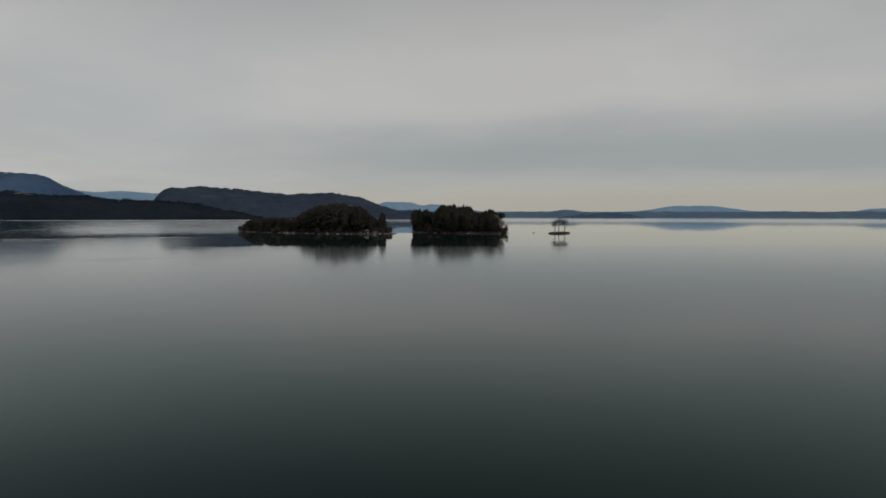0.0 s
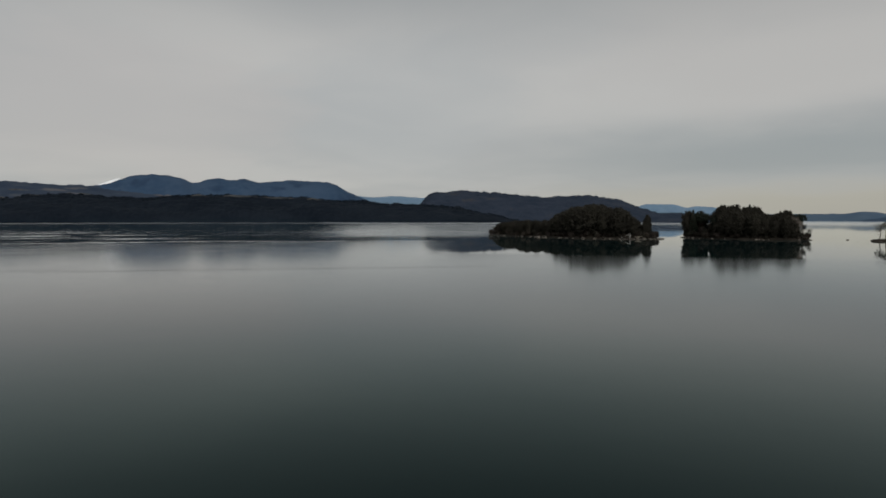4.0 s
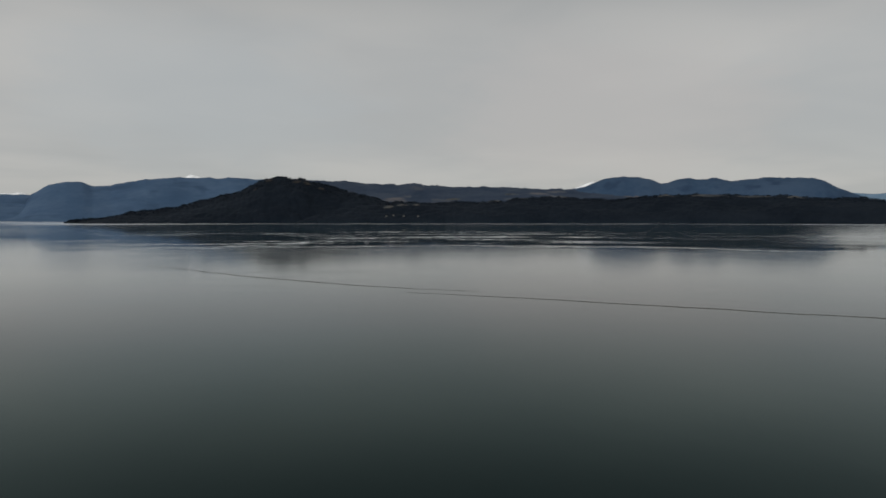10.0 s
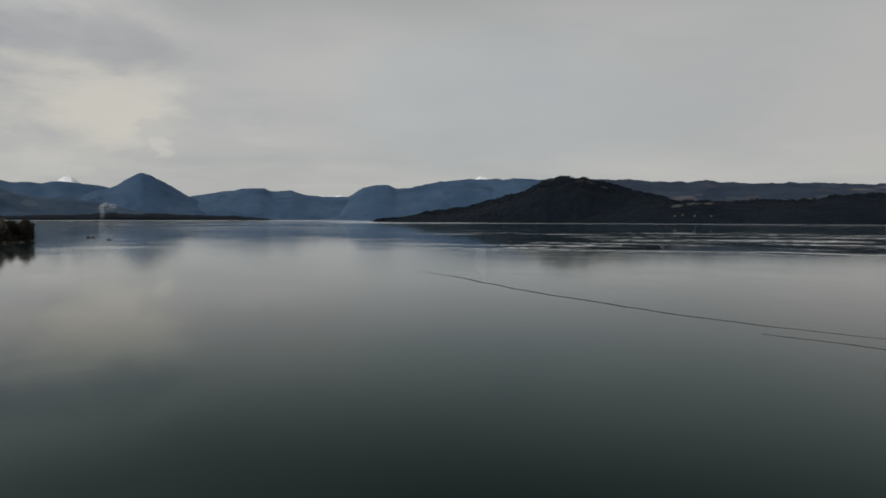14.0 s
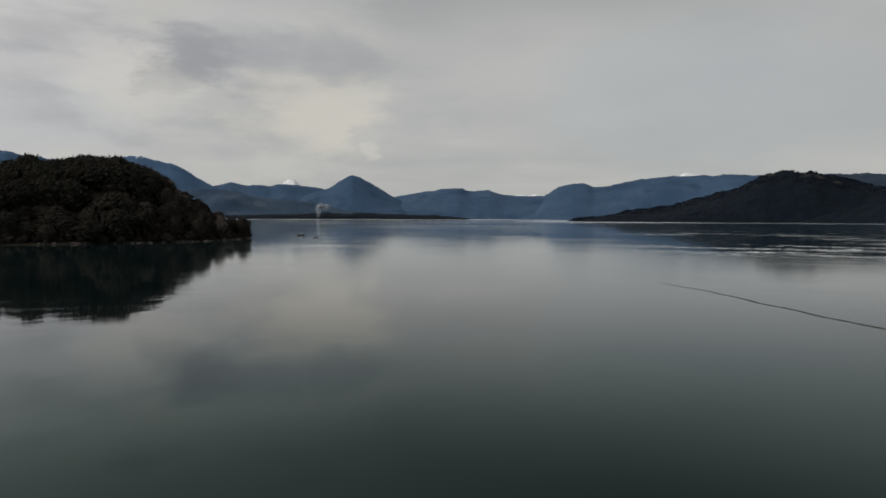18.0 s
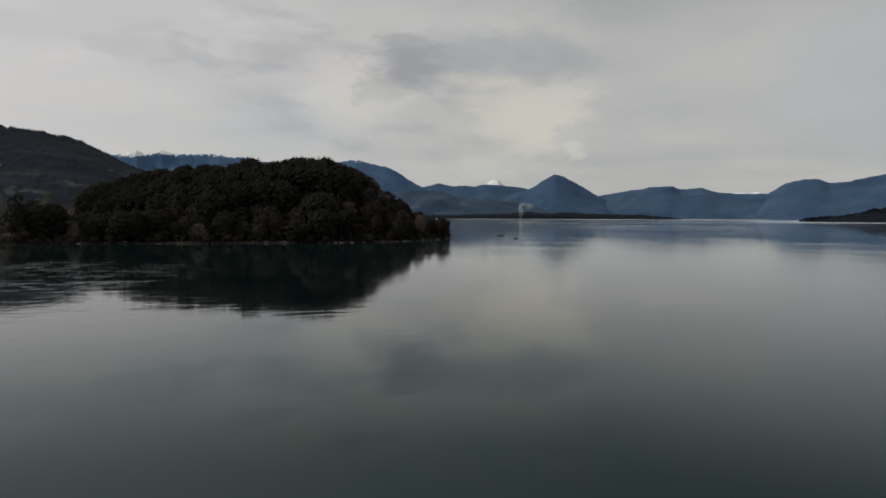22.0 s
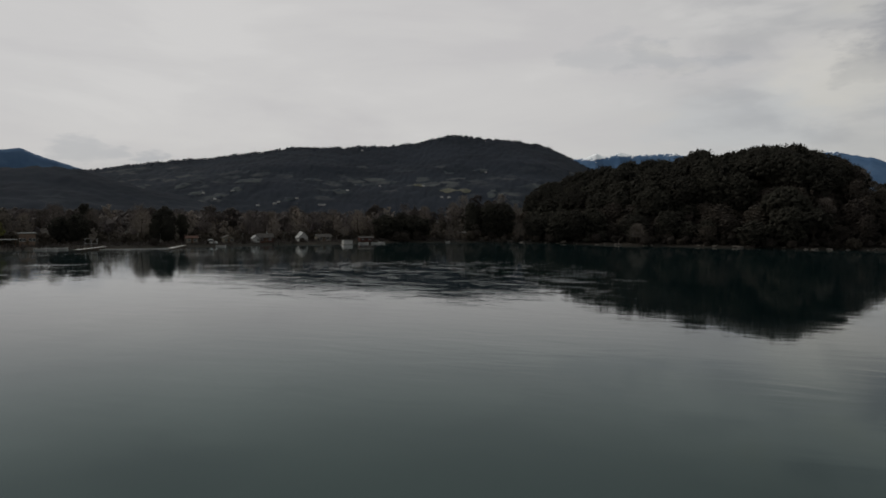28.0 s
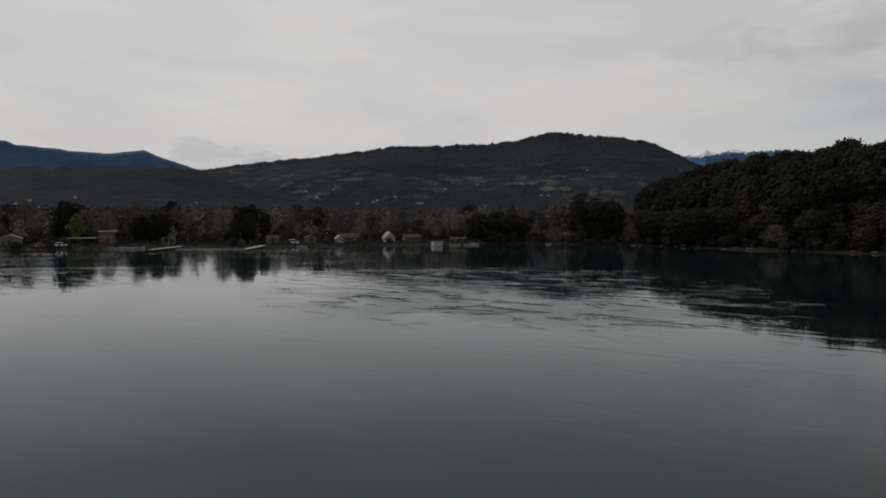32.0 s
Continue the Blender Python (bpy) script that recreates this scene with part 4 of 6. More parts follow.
KINDS = {
    "oak": tree_kind("broadleaf_tree", 15, "dark evergreen broadleaf tree with a dense rounded crown",
                     lambda h, r: full_crown(h, r, 5.4, 210, 0.08), LEAF["evergreen"], 0.38, 11),
    "oak_wide": tree_kind("spreading_tree", 15, "dark evergreen broadleaf tree with a wide uneven crown",
                          lambda h, r: full_crown(h, r, 6.8, 240, 0.06), LEAF["evergreen"], 0.42, 12),
    "tall": tree_kind("evergreen_tree", 15, "tall dark evergreen tree with a narrow crown",
                      lambda h, r: full_crown(h, r, 4.0, 180, 0.1), LEAF["evergreen"], 0.34, 13),
    "rust": tree_kind("winter_tree", 15, "rust-brown winter broadleaf tree with a thin crown",
                      lambda h, r: full_crown(h, r, 5.0, 170, 0.08), LEAF["rust"], 0.32, 14),
    "brown": tree_kind("winter_tree", 15, "brown leafless tree with a thick mass of fine twigs",
                       lambda h, r: broadleaf_crown(h, r, 5.0, 8, 190, 0.18), LEAF["brown"], 0.3, 21),
    "village": tree_kind("winter_tree", 15, "grey-brown leafless tree with an open mass of fine twigs",
                         lambda h, r: broadleaf_crown(h, r, 4.6, 9, 210, 0.14, 0.85), LEAF["winter"], 0.28, 23),
    "spire": tree_kind("conifer", 15, "dark pointed conifer with branches to the ground",
                       lambda h, r: conifer_crown(h, r, 3.3, 260), LEAF["conifer"], 0.3, 15, 2),
    "pine": tree_kind("pine_tree", 15, "dark pine with a broad high crown over a bare stem",
                      lambda h, r: broadleaf_crown(h, r, 5.0, 7, 260, 0.5), LEAF["conifer"], 0.34, 16, 5, 0.55, 0.2),
    "bare": tree_kind("bare_tree", 15, "leafless winter tree with a haze of fine brown twigs",
                      lambda h, r: twig_crown(h, r, 5.0, 620), TWIG, 0.3, 17, 11, 0.25, 0.35, "twig_crown"),
    "umbrella": tree_kind("umbrella_tree", 15, "dark evergreen tree with a broad domed crown on a clear stem",
                          lambda h, r: dome_crown(h, r, 6.2, 230, 0.42), LEAF["evergreen"], 0.36, 22, 6, 0.4, 0.25),
    "sapling": tree_kind("islet_tree", 15, "sparse small tree with an open flat crown on bare stems",
                         lambda h, r: broadleaf_crown(h, r, 5.0, 15, 270, 0.30, 0.5), LEAF["evergreen"], 0.3, 18, 7, 0.3, 0.9),
    "bush": tree_kind("bush", 4, "low dark scrub bush at the water's edge",
                      lambda h, r: full_crown(h, r, 2.8, 60, -0.05), LEAF["rust"], 0.14, 19, 4, 0.15),
    "yellow": tree_kind("willow", 12, "yellow-green willow in fresh leaf beside the houses",
                        lambda h, r: broadleaf_crown(h, r, 5.0, 8, 300, 0.16), LEAF["bright"], 0.3, 20),
}
FIRST = {}


def plant(kind, x, y, ground, height, rng, group, wide=1.0):
    """A tree of that kind and height, rooted on the ground there."""
    src = KINDS[kind]
    s = height / src["height"]
    m = pose(x, y, ground(x, y) - 0.1, rng.uniform(-2, 2), rng.uniform(-2, 2), rng.uniform(0, 360)) @ Matrix.Diagonal((s * wide, s * wide, s, 1))
    if kind not in FIRST:
        FIRST[kind] = src
        src.matrix_world = m
        return tagged(src, group=group)
    return tagged(copy_thing(src, Matrix.LocRotScale(m.translation, m.to_quaternion(), None) @ Matrix.Diagonal((s * wide / src.scale.x, s * wide / src.scale.y, s / src.scale.z, 1))), group=group)


def scatter(x0, x1, y0, y1, gap, wanted, count, rng, test):
    """Places at least that far apart that pass the test."""
    found, cells = [], {}
    for _ in range(count * 60):
        if len(found) >= count:
            break
        x, y = rng.uniform(x0, x1), rng.uniform(y0, y1)
        if not test(x, y):
            continue
        g = gap(x, y) if callable(gap) else gap
        key = (int(x // 12), int(y // 12))
        near = [p for i in (-1, 0, 1) for j in (-1, 0, 1) for p in cells.get((key[0] + i, key[1] + j), ())]
        if all((x - a) ** 2 + (y - b) ** 2 > g * g for a, b in near):
            found.append((x, y))
            cells.setdefault(key, []).append((x, y))
    return found


def pick(rng, *weights):
    names, w = zip(*weights)
    return rng.choices(names, w)[0]


# first island: scrub and low trees to the one end, a high round wood to the other
rng = random.Random(31)


def along_one(x, y):
    return (-(x - ONE[0]) * math.sin(radians(7)) + (y - ONE[1]) * math.cos(radians(7))) / 61.5


def tree_top_one(x, y):
    u = along_one(x, y)  # -1 at the end with the slipway, 1 at the low end
    return float(np.interp(u, [-1, -0.88, -0.78, -0.7, -0.6, -0.35, -0.1, 0.08, 0.2, 0.45, 0.8, 1], [3.5, 5, 7, 13, 17.5, 21.8, 20.4, 15.8, 11.6, 11.2, 10.2, 6.5]))


for x, y in scatter(ONE[0] - 76, ONE[0] + 86, ONE[1] - 90, ONE[1] + 92, 4.9, None, 190, rng, lambda x, y: isle_one(x, y) > 1.2):
    h = max(3.0, (tree_top_one(x, y) - isle_one(x, y)) * rng.uniform(0.78, 1.06))
    kind = "bush" if h < 4.5 else pick(rng, ("oak", 4), ("oak_wide", 3), ("rust", 1.6), ("tall", 1.5), ("bare", 0.5))
    plant(kind, x, y, isle_one, h, rng, "trees of the large island")
for x, y, h in ((-46.0, -55.8, 14.5), (-44.6, -57.0, 13.0), (-47.0, -54.6, 11.0)):
    plant("tall", ONE[0] + x, ONE[1] + y, isle_one, h, rng, "trees of the large island", 0.55)
for x, y in scatter(ONE[0] - 76, ONE[0] + 86, ONE[1] - 90, ONE[1] + 92, 3.2, None, 105, rng, lambda x, y: 0.35 < isle_one(x, y) < 2.2):
    plant("bush", x, y, isle_one, rng.uniform(1.6, 4.2), rng, "bushes of the large island")

# second island: a stand of tall trees, an open small tree at one tip
rng = random.Random(32)
for x, y in scatter(TWO[0] - 38, TWO[0] + 41, TWO[1] - 46, TWO[1] + 51, 4.3, None, 66, rng, lambda x, y: isle_two(x, y) > 0.62 and -0.80 < ((x - TWO[0]) * math.cos(radians(61)) + (y - TWO[1]) * math.sin(radians(61))) / 40.5 < 0.84):
    u = ((x - TWO[0]) * math.cos(radians(61)) + (y - TWO[1]) * math.sin(radians(61))) / 40.5
    top = float(np.interp(u, [-1, -0.8, -0.6, -0.42, -0.28, -0.1, 0.2, 0.36, 0.44, 0.54, 0.64, 0.82, 1], [9, 14, 15.5, 17.5, 15, 19.5, 19.5, 17, 6, 6.5, 15.5, 18, 13]))
    h = top * rng.uniform(0.7, 1.05)
    plant(pick(rng, ("tall", 4), ("oak", 1), ("spire", 1.8), ("pine", 1.8), ("rust", 0.8)), x, y, isle_two, h, rng, "trees of the small island")
for x, y, h, kind in ((-15.6, -27.6, 12, "bare"), (-18.0, -31.6, 9.5, "sapling"), (-19.4, -34.6, 7, "sapling"), (-13.8, -24.8, 13, "bare"), (-16.8, -29.4, 10, "bare")):
    plant(kind, TWO[0] + x, TWO[1] + y, isle_two, h, rng, "trees of the small island")
for x, y in scatter(TWO[0] - 38, TWO[0] + 41, TWO[1] - 46, TWO[1] + 51, 2.8, None, 70, rng, lambda x, y: 0.3 < isle_two(x, y) < 9):
    plant("bush", x, y, isle_two, rng.uniform(1.5, 3.8), rng, "bushes of the small island")
for x, y, h in ((-2.4, 4.4, 9.2), (-0.5, 0.5, 10.9), (1.5, -3.9, 10.1)):
    plant("sapling", THREE[0] + x, THREE[1] + y, islet_at, h, rng, "trees of the islet", 1.15)

# the wooded headland
rng = random.Random(33)


def head_wood(x, y):
    s = inland(x, y)
    return s > 2.5 and (x > -330 or y > 330) and y > 215 + 0.30 * max(-x - 232, 0) and (s < 75 or mainland_height(x, y) > 17)


def head_top(x, y):
    tip = math.hypot(x + 117, y - 394)
    if y < 63 + 0.743 * (38 - x):  # the low wood between the headland and the village
        return 9.5 if x > -258 else 7.0
    edge = min(1.0, 0.62 + 0.38 * max(y - 63 - 0.743 * (38 - x), 0) / 45)
    return edge * float(np.interp(tip, [0, 22, 45, 68], [12.3, 11.6, 13.4, 18.2])) * (1.0 if inland(x, y) > 12 else 0.85)


spots = scatter(-440, -112, 205, 485, 6.4, None, 480, rng, head_wood)
spots.sort(key=lambda p: (p[0] - 0) ** 2 + (p[1] - 70) ** 2)
for x, y in spots[:270]:
    s = inland(x, y)
    h = head_top(x, y) * rng.uniform(0.84, 1.08)
    tip = math.hypot(x + 117, y - 394) < 55
    low_wood = y < 63 + 0.743 * (38 - x)
    if low_wood:
        kind = pick(rng, ("brown", 2), ("bare", 1.4), ("rust", 3), ("oak", 2)) if x > -258 else pick(rng, ("brown", 3), ("bare", 3), ("rust", 1.5))
        h *= rng.uniform(0.7, 1.15)
    elif tip:
        kind = pick(rng, ("brown", 0.2), ("rust", 4), ("bare", 1), ("oak", 3))
    elif s < 34 and y > 285 and rng.random() < 0.75:  # winter scrub on the slope above the water
        plant(pick(rng, ("brown", 0.15), ("rust", 4.5), ("bare", 0.8), ("oak", 2)), x, y, mainland_height, h * rng.uniform(0.5, 0.78), rng, "trees of the wooded headland", rng.uniform(1.25, 1.65))
        continue
    elif mainland_height(x, y) > 17 and rng.random() < 0.5:
        kind, h = "umbrella", h * rng.uniform(0.98, 1.12)
    else:
        kind = pick(rng, ("oak", 3), ("oak_wide", 5), ("tall", 0.6), ("umbrella", 2))
    plant(kind, x, y, mainland_height, h, rng, "trees of the wooded headland")
back_trees = spots[270:]
for x, y in scatter(-290, -112, 215, 430, 5.0, None, 70, rng, lambda x, y: 0.5 < inland(x, y) < 8):
    plant("bush", x, y, mainland_height, rng.uniform(1.8, 4.5), rng, "bushes along the headland shore")

# the village shore
rng = random.Random(34)


def village_wood(x, y):
    s = inland(x, y)
    if not 9 < s < 90 or (y > 225 and x > -300):
        return False
    return all((x - a) ** 2 + (y - b) ** 2 > r * r for a, b, r in CLEARINGS)


CLEARINGS = [(-268, 44, 9), (-268, 74, 10), (-264, 66, 7), (-262, 127, 6), (-266, 142, 6), (-266, 156, 9), (-268, 172, 7), (-268, 182, 8),
             (-262, 197, 8), (-268, 251, 7), (-262, 95, 8)]
spots = scatter(-420, -240, -120, 300, 6.5, None, 250, rng, village_wood)
for x, y in spots:
    s = inland(x, y)
    h = rng.uniform(5.2, 12.8) * (0.72 if s < 18 else 1.0) + 0.03 * s
    kind = pick(rng, ("bare", 2.6), ("brown", 1.5), ("village", 5.5), ("rust", 0.5), ("spire", 0.3), ("tall", 0.2))
    plant(kind, x, y, mainland_height, h, rng, "trees behind the village shore")
for x, y in scatter(-275, -240, -60, 262, 3.0, None, 52, rng, lambda x, y: 1.5 < inland(x, y) < 12 and all((x - a) ** 2 + (y - b) ** 2 > (r * 0.6) ** 2 for a, b, r in CLEARINGS)):
    plant("bush", x, y, mainland_height, rng.uniform(1.0, 2.6), rng, "bushes along the village shore")
plant("yellow", -276.5, 66.5, mainland_height, 10.2, rng, "trees behind the village shore", 0.75)
for x, y, h, kind in ((-272, 212, 11, "oak_wide"), (-276, 222, 12, "oak_wide"), (-270, 217, 9, "oak"), (-268, 121, 10.5, "tall"), (-271, 117, 9, "tall"),
                      (-277, 236, 9, "spire"), (-275, 91, 11, "oak"), (-277, 86, 10, "oak"), (-284, 62, 14.5, "tall"), (-286, 65.5, 13.5, "oak"), (-283, 67.5, 12, "tall"),
                      (-280, 121, 13, "oak"), (-284, 128, 11, "tall"), (-254, 256, 16, "oak"), (-259, 250, 17, "tall"), (-252, 262, 16.5, "oak")):
    plant(kind, x, y, mainland_height, h, rng, "trees behind the village shore")
plant("oak_wide", -271, 226, mainland_height, 11, rng, "trees behind the village shore", 1.5)


# ---- woods too many to count ----
def woods(name, label, places, material, seed, leaves=1):
    """Places are (x, y, z, height)."""
    r = random.Random(seed)
    centres, sizes = [], []
    for x, y, z, h in places:
        for k in range(3):
            centres.append((x + r.uniform(-0.22, 0.22) * h, y + r.uniform(-0.22, 0.22) * h, z + h * (0.28 + 0.27 * k)))
            sizes.append(h * (0.36, 0.36, 0.24)[k] * r.uniform(0.8, 1.2))
    ob = new(name, mesh_from(*clumps(centres, sizes, r, 0.9, leaves), material, False, name))
    return tagged(ob, label, "woods", kind="stuff")


def slope_woods(name, label, ridge_ob, count, low, high, seed, material, crest_share=0.25, rows=16, u_from=0.0):
    r = random.Random(seed)
    vs = ridge_ob.data.vertices
    lines = len(vs) // (rows + 2)
    places = []
    for i in range(count):
        a = r.randrange(lines - 1)
        u = (1.0 if r.random() < crest_share else r.uniform(u_from, 1.0)) * rows
        j = min(int(u), rows - 1)
        p, q = vs[a * (rows + 2) + j].co.lerp(vs[a * (rows + 2) + j + 1].co, u - j), vs[(a + 1) * (rows + 2) + j].co.lerp(vs[(a + 1) * (rows + 2) + j + 1].co, u - j)
        p = p.lerp(q, r.random())
        if p.z > 0.5:
            places.append((p.x, p.y, p.z - 0.5, r.uniform(low, high)))
    return woods(name, label, places, material, seed)


woods("headland_woods", "dense dark evergreen woods behind the headland crest",
      [(x, y, mainland_height(x, y), head_top(x, y) * random.Random(int(x * 7 + y)).uniform(0.85, 1.1)) for x, y in back_trees], LEAF["evergreen"], 41, 2)
rng = random.Random(50)
hedge = scatter(-282, -240, -60, 268, 0.9, None, 1500, rng, lambda x, y: 1.0 < inland(x, y) < 15 and all((x - a) ** 2 + (y - b) ** 2 > (r * 0.45) ** 2 for a, b, r in CLEARINGS))
woods("shore_scrub", "dark winter scrub and rough grass along the village shore", [(x, y, mainland_height(x, y) - 0.15, rng.uniform(0.5, 1.3)) for x, y in hedge], LEAF["brown"], 50, 3)
thicket = scatter(-345, -250, -120, 300, 2.2, None, 1300, rng, lambda x, y: 12 < inland(x, y) < 70 and all((x - a) ** 2 + (y - b) ** 2 > (r * 0.8) ** 2 for a, b, r in CLEARINGS))
woods("village_thicket", "grey-brown winter thicket under the village trees", [(x, y, mainland_height(x, y) - 0.2, rng.uniform(1.6, 3.8)) for x, y in thicket], LEAF["rust"], 53, 4)
rng = random.Random(48)
under = scatter(-330, -112, 215, 480, 2.3, None, 2200, rng, head_wood)
hollow = [p for p in under if p[1] < 63 + 0.743 * (38 - p[0])]
apron = [p for p in under if p not in hollow and (p[1] > 285 and inland(*p) < 34 or math.hypot(p[0] + 117, p[1] - 394) < 55)]
for name, label, spots, leaf, least, most in (("headland_scrub", "dark undergrowth filling the headland wood", [p for p in under if p not in apron and p not in hollow], "evergreen", 7.0, 10.0),
                                 ("hollow_scrub", "low brown scrub between the headland and the village", hollow, "brown", 1.5, 4.0),
                                 ("slope_scrub", "brown winter scrub on the slope above the water", apron, "rust", 4.5, 8.0)):
    woods(name, label, [(x, y, mainland_height(x, y) - 0.3, rng.uniform(least, most) * min(1.0, 0.4 + inland(x, y) / 30)) for x, y in spots], LEAF[leaf], 49, 5)
for ground, centre, count in ((isle_one, ONE, 620), (isle_two, TWO, 170)):
    thick = scatter(centre[0] - 80, centre[0] + 86, centre[1] - 90, centre[1] + 92, 2.4, None, count, rng, lambda x, y: ground(x, y) > 1.0)
    woods("island_scrub", "dark undergrowth filling the island wood", [(x, y, ground(x, y) - 0.3, rng.uniform(3.0, 5.5)) for x, y in thick], LEAF["evergreen"], 52, 4)
rng = random.Random(42)
plain = scatter(-900, -300, -500, 420, 9.0, None, 1500, rng, lambda x, y: inland(x, y) > 70 and y < 330)
woods("plain_woods", "brown and dark winter woods on the plain behind the village",
      [(x, y, mainland_height(x, y), rng.uniform(6, 10.5)) for x, y in plain], PLAIN_WOOD, 43, 2)
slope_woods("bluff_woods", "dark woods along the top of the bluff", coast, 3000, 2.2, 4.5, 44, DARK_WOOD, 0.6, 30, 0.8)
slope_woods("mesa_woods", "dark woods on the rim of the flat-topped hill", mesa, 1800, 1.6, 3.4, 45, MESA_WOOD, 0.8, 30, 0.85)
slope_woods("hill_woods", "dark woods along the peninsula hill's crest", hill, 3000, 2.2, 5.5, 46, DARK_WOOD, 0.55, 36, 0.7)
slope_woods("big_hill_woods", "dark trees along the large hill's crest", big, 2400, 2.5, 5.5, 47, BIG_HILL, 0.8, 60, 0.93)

# ---- village, boats and small things ----
PAINT = {
    "pale": surface("bleached_deck_boards", ((0.40, 0.395, 0.38), (0.54, 0.53, 0.51)), 1.2, 0.8),
    "white": surface("white_paint", ((0.27, 0.265, 0.255), (0.40, 0.39, 0.375)), 0.8, 0.6, patches=((0.30, 0.29, 0.27), 1.7, 0.6, 0.75)),
    "cream": surface("cream_boards", ((0.135, 0.122, 0.10), (0.20, 0.18, 0.145)), 0.9, 0.7),
    "ochre": surface("ochre_boards", ((0.125, 0.088, 0.066), (0.19, 0.137, 0.105)), 0.9, 0.75),
    "red": surface("red_brown_boards", ((0.058, 0.030, 0.025), (0.09, 0.044, 0.036)), 0.9, 0.75),
    "grey": surface("weathered_grey_boards", ((0.14, 0.135, 0.125), (0.24, 0.23, 0.215)), 1.2, 0.85, 0.004, 9.0),
    "brown": surface("brown_boards", ((0.07, 0.05, 0.035), (0.12, 0.085, 0.06)), 1.0, 0.8),
}
ROOFING = {
    "zinc": surface("pale_metal_roof", ((0.12, 0.124, 0.124), (0.20, 0.20, 0.196)), 0.7, 0.6, 0.0, None, 0.1, 0.2),
    "rust": surface("orange_roof", ((0.062, 0.037, 0.029), (0.098, 0.054, 0.041)), 0.8, 0.8),
    "dark": surface("dark_shingle_roof", ((0.045, 0.042, 0.04), (0.08, 0.075, 0.07)), 0.9, 0.85),
}
GLASS = surface("window_glass", ((0.015, 0.018, 0.02), (0.025, 0.028, 0.03)), 0.5, 0.08)
TYRE = surface("black_rubber", ((0.012, 0.012, 0.012), (0.022, 0.022, 0.022)), 3.0, 0.85)
STEEL = surface("galvanised_steel", ((0.35, 0.36, 0.36), (0.46, 0.47, 0.47)), 2.0, 0.45, metal=0.8)
CAR_RED = surface("red_car_paint", ((0.17, 0.028, 0.024), (0.22, 0.036, 0.03)), 0.5, 0.25)
CAR_WHITE = surface("white_car_paint", ((0.70, 0.70, 0.69), (0.76, 0.76, 0.75)), 0.5, 0.25)
HULL_DARK = surface("dark_boat_hull", ((0.03, 0.035, 0.045), (0.05, 0.055, 0.065)), 1.0, 0.4)


def panel(width, height, thick, holes):
    """A wall slab in the plane x = 0 that stands on z = 0, centred on y = 0, with openings (y0, y1, z0, z1) right through it."""
    ys = sorted({-width / 2, width / 2, *(v for h in holes for v in h[:2])})
    zs = sorted({0.0, height, *(v for h in holes for v in h[2:])})
    bm = bmesh.new()
    for y0, y1 in zip(ys, ys[1:]):
        for z0, z1 in zip(zs, zs[1:]):
            cy, cz = (y0 + y1) / 2, (z0 + z1) / 2
            if not any(a < cy < b and c < cz < d for a, b, c, d in holes):
                box(-thick, y0, z0, 0, y1, z1, 0, bm)
    bmesh.ops.remove_doubles(bm, verts=bm.verts, dist=0.001)
    return bm


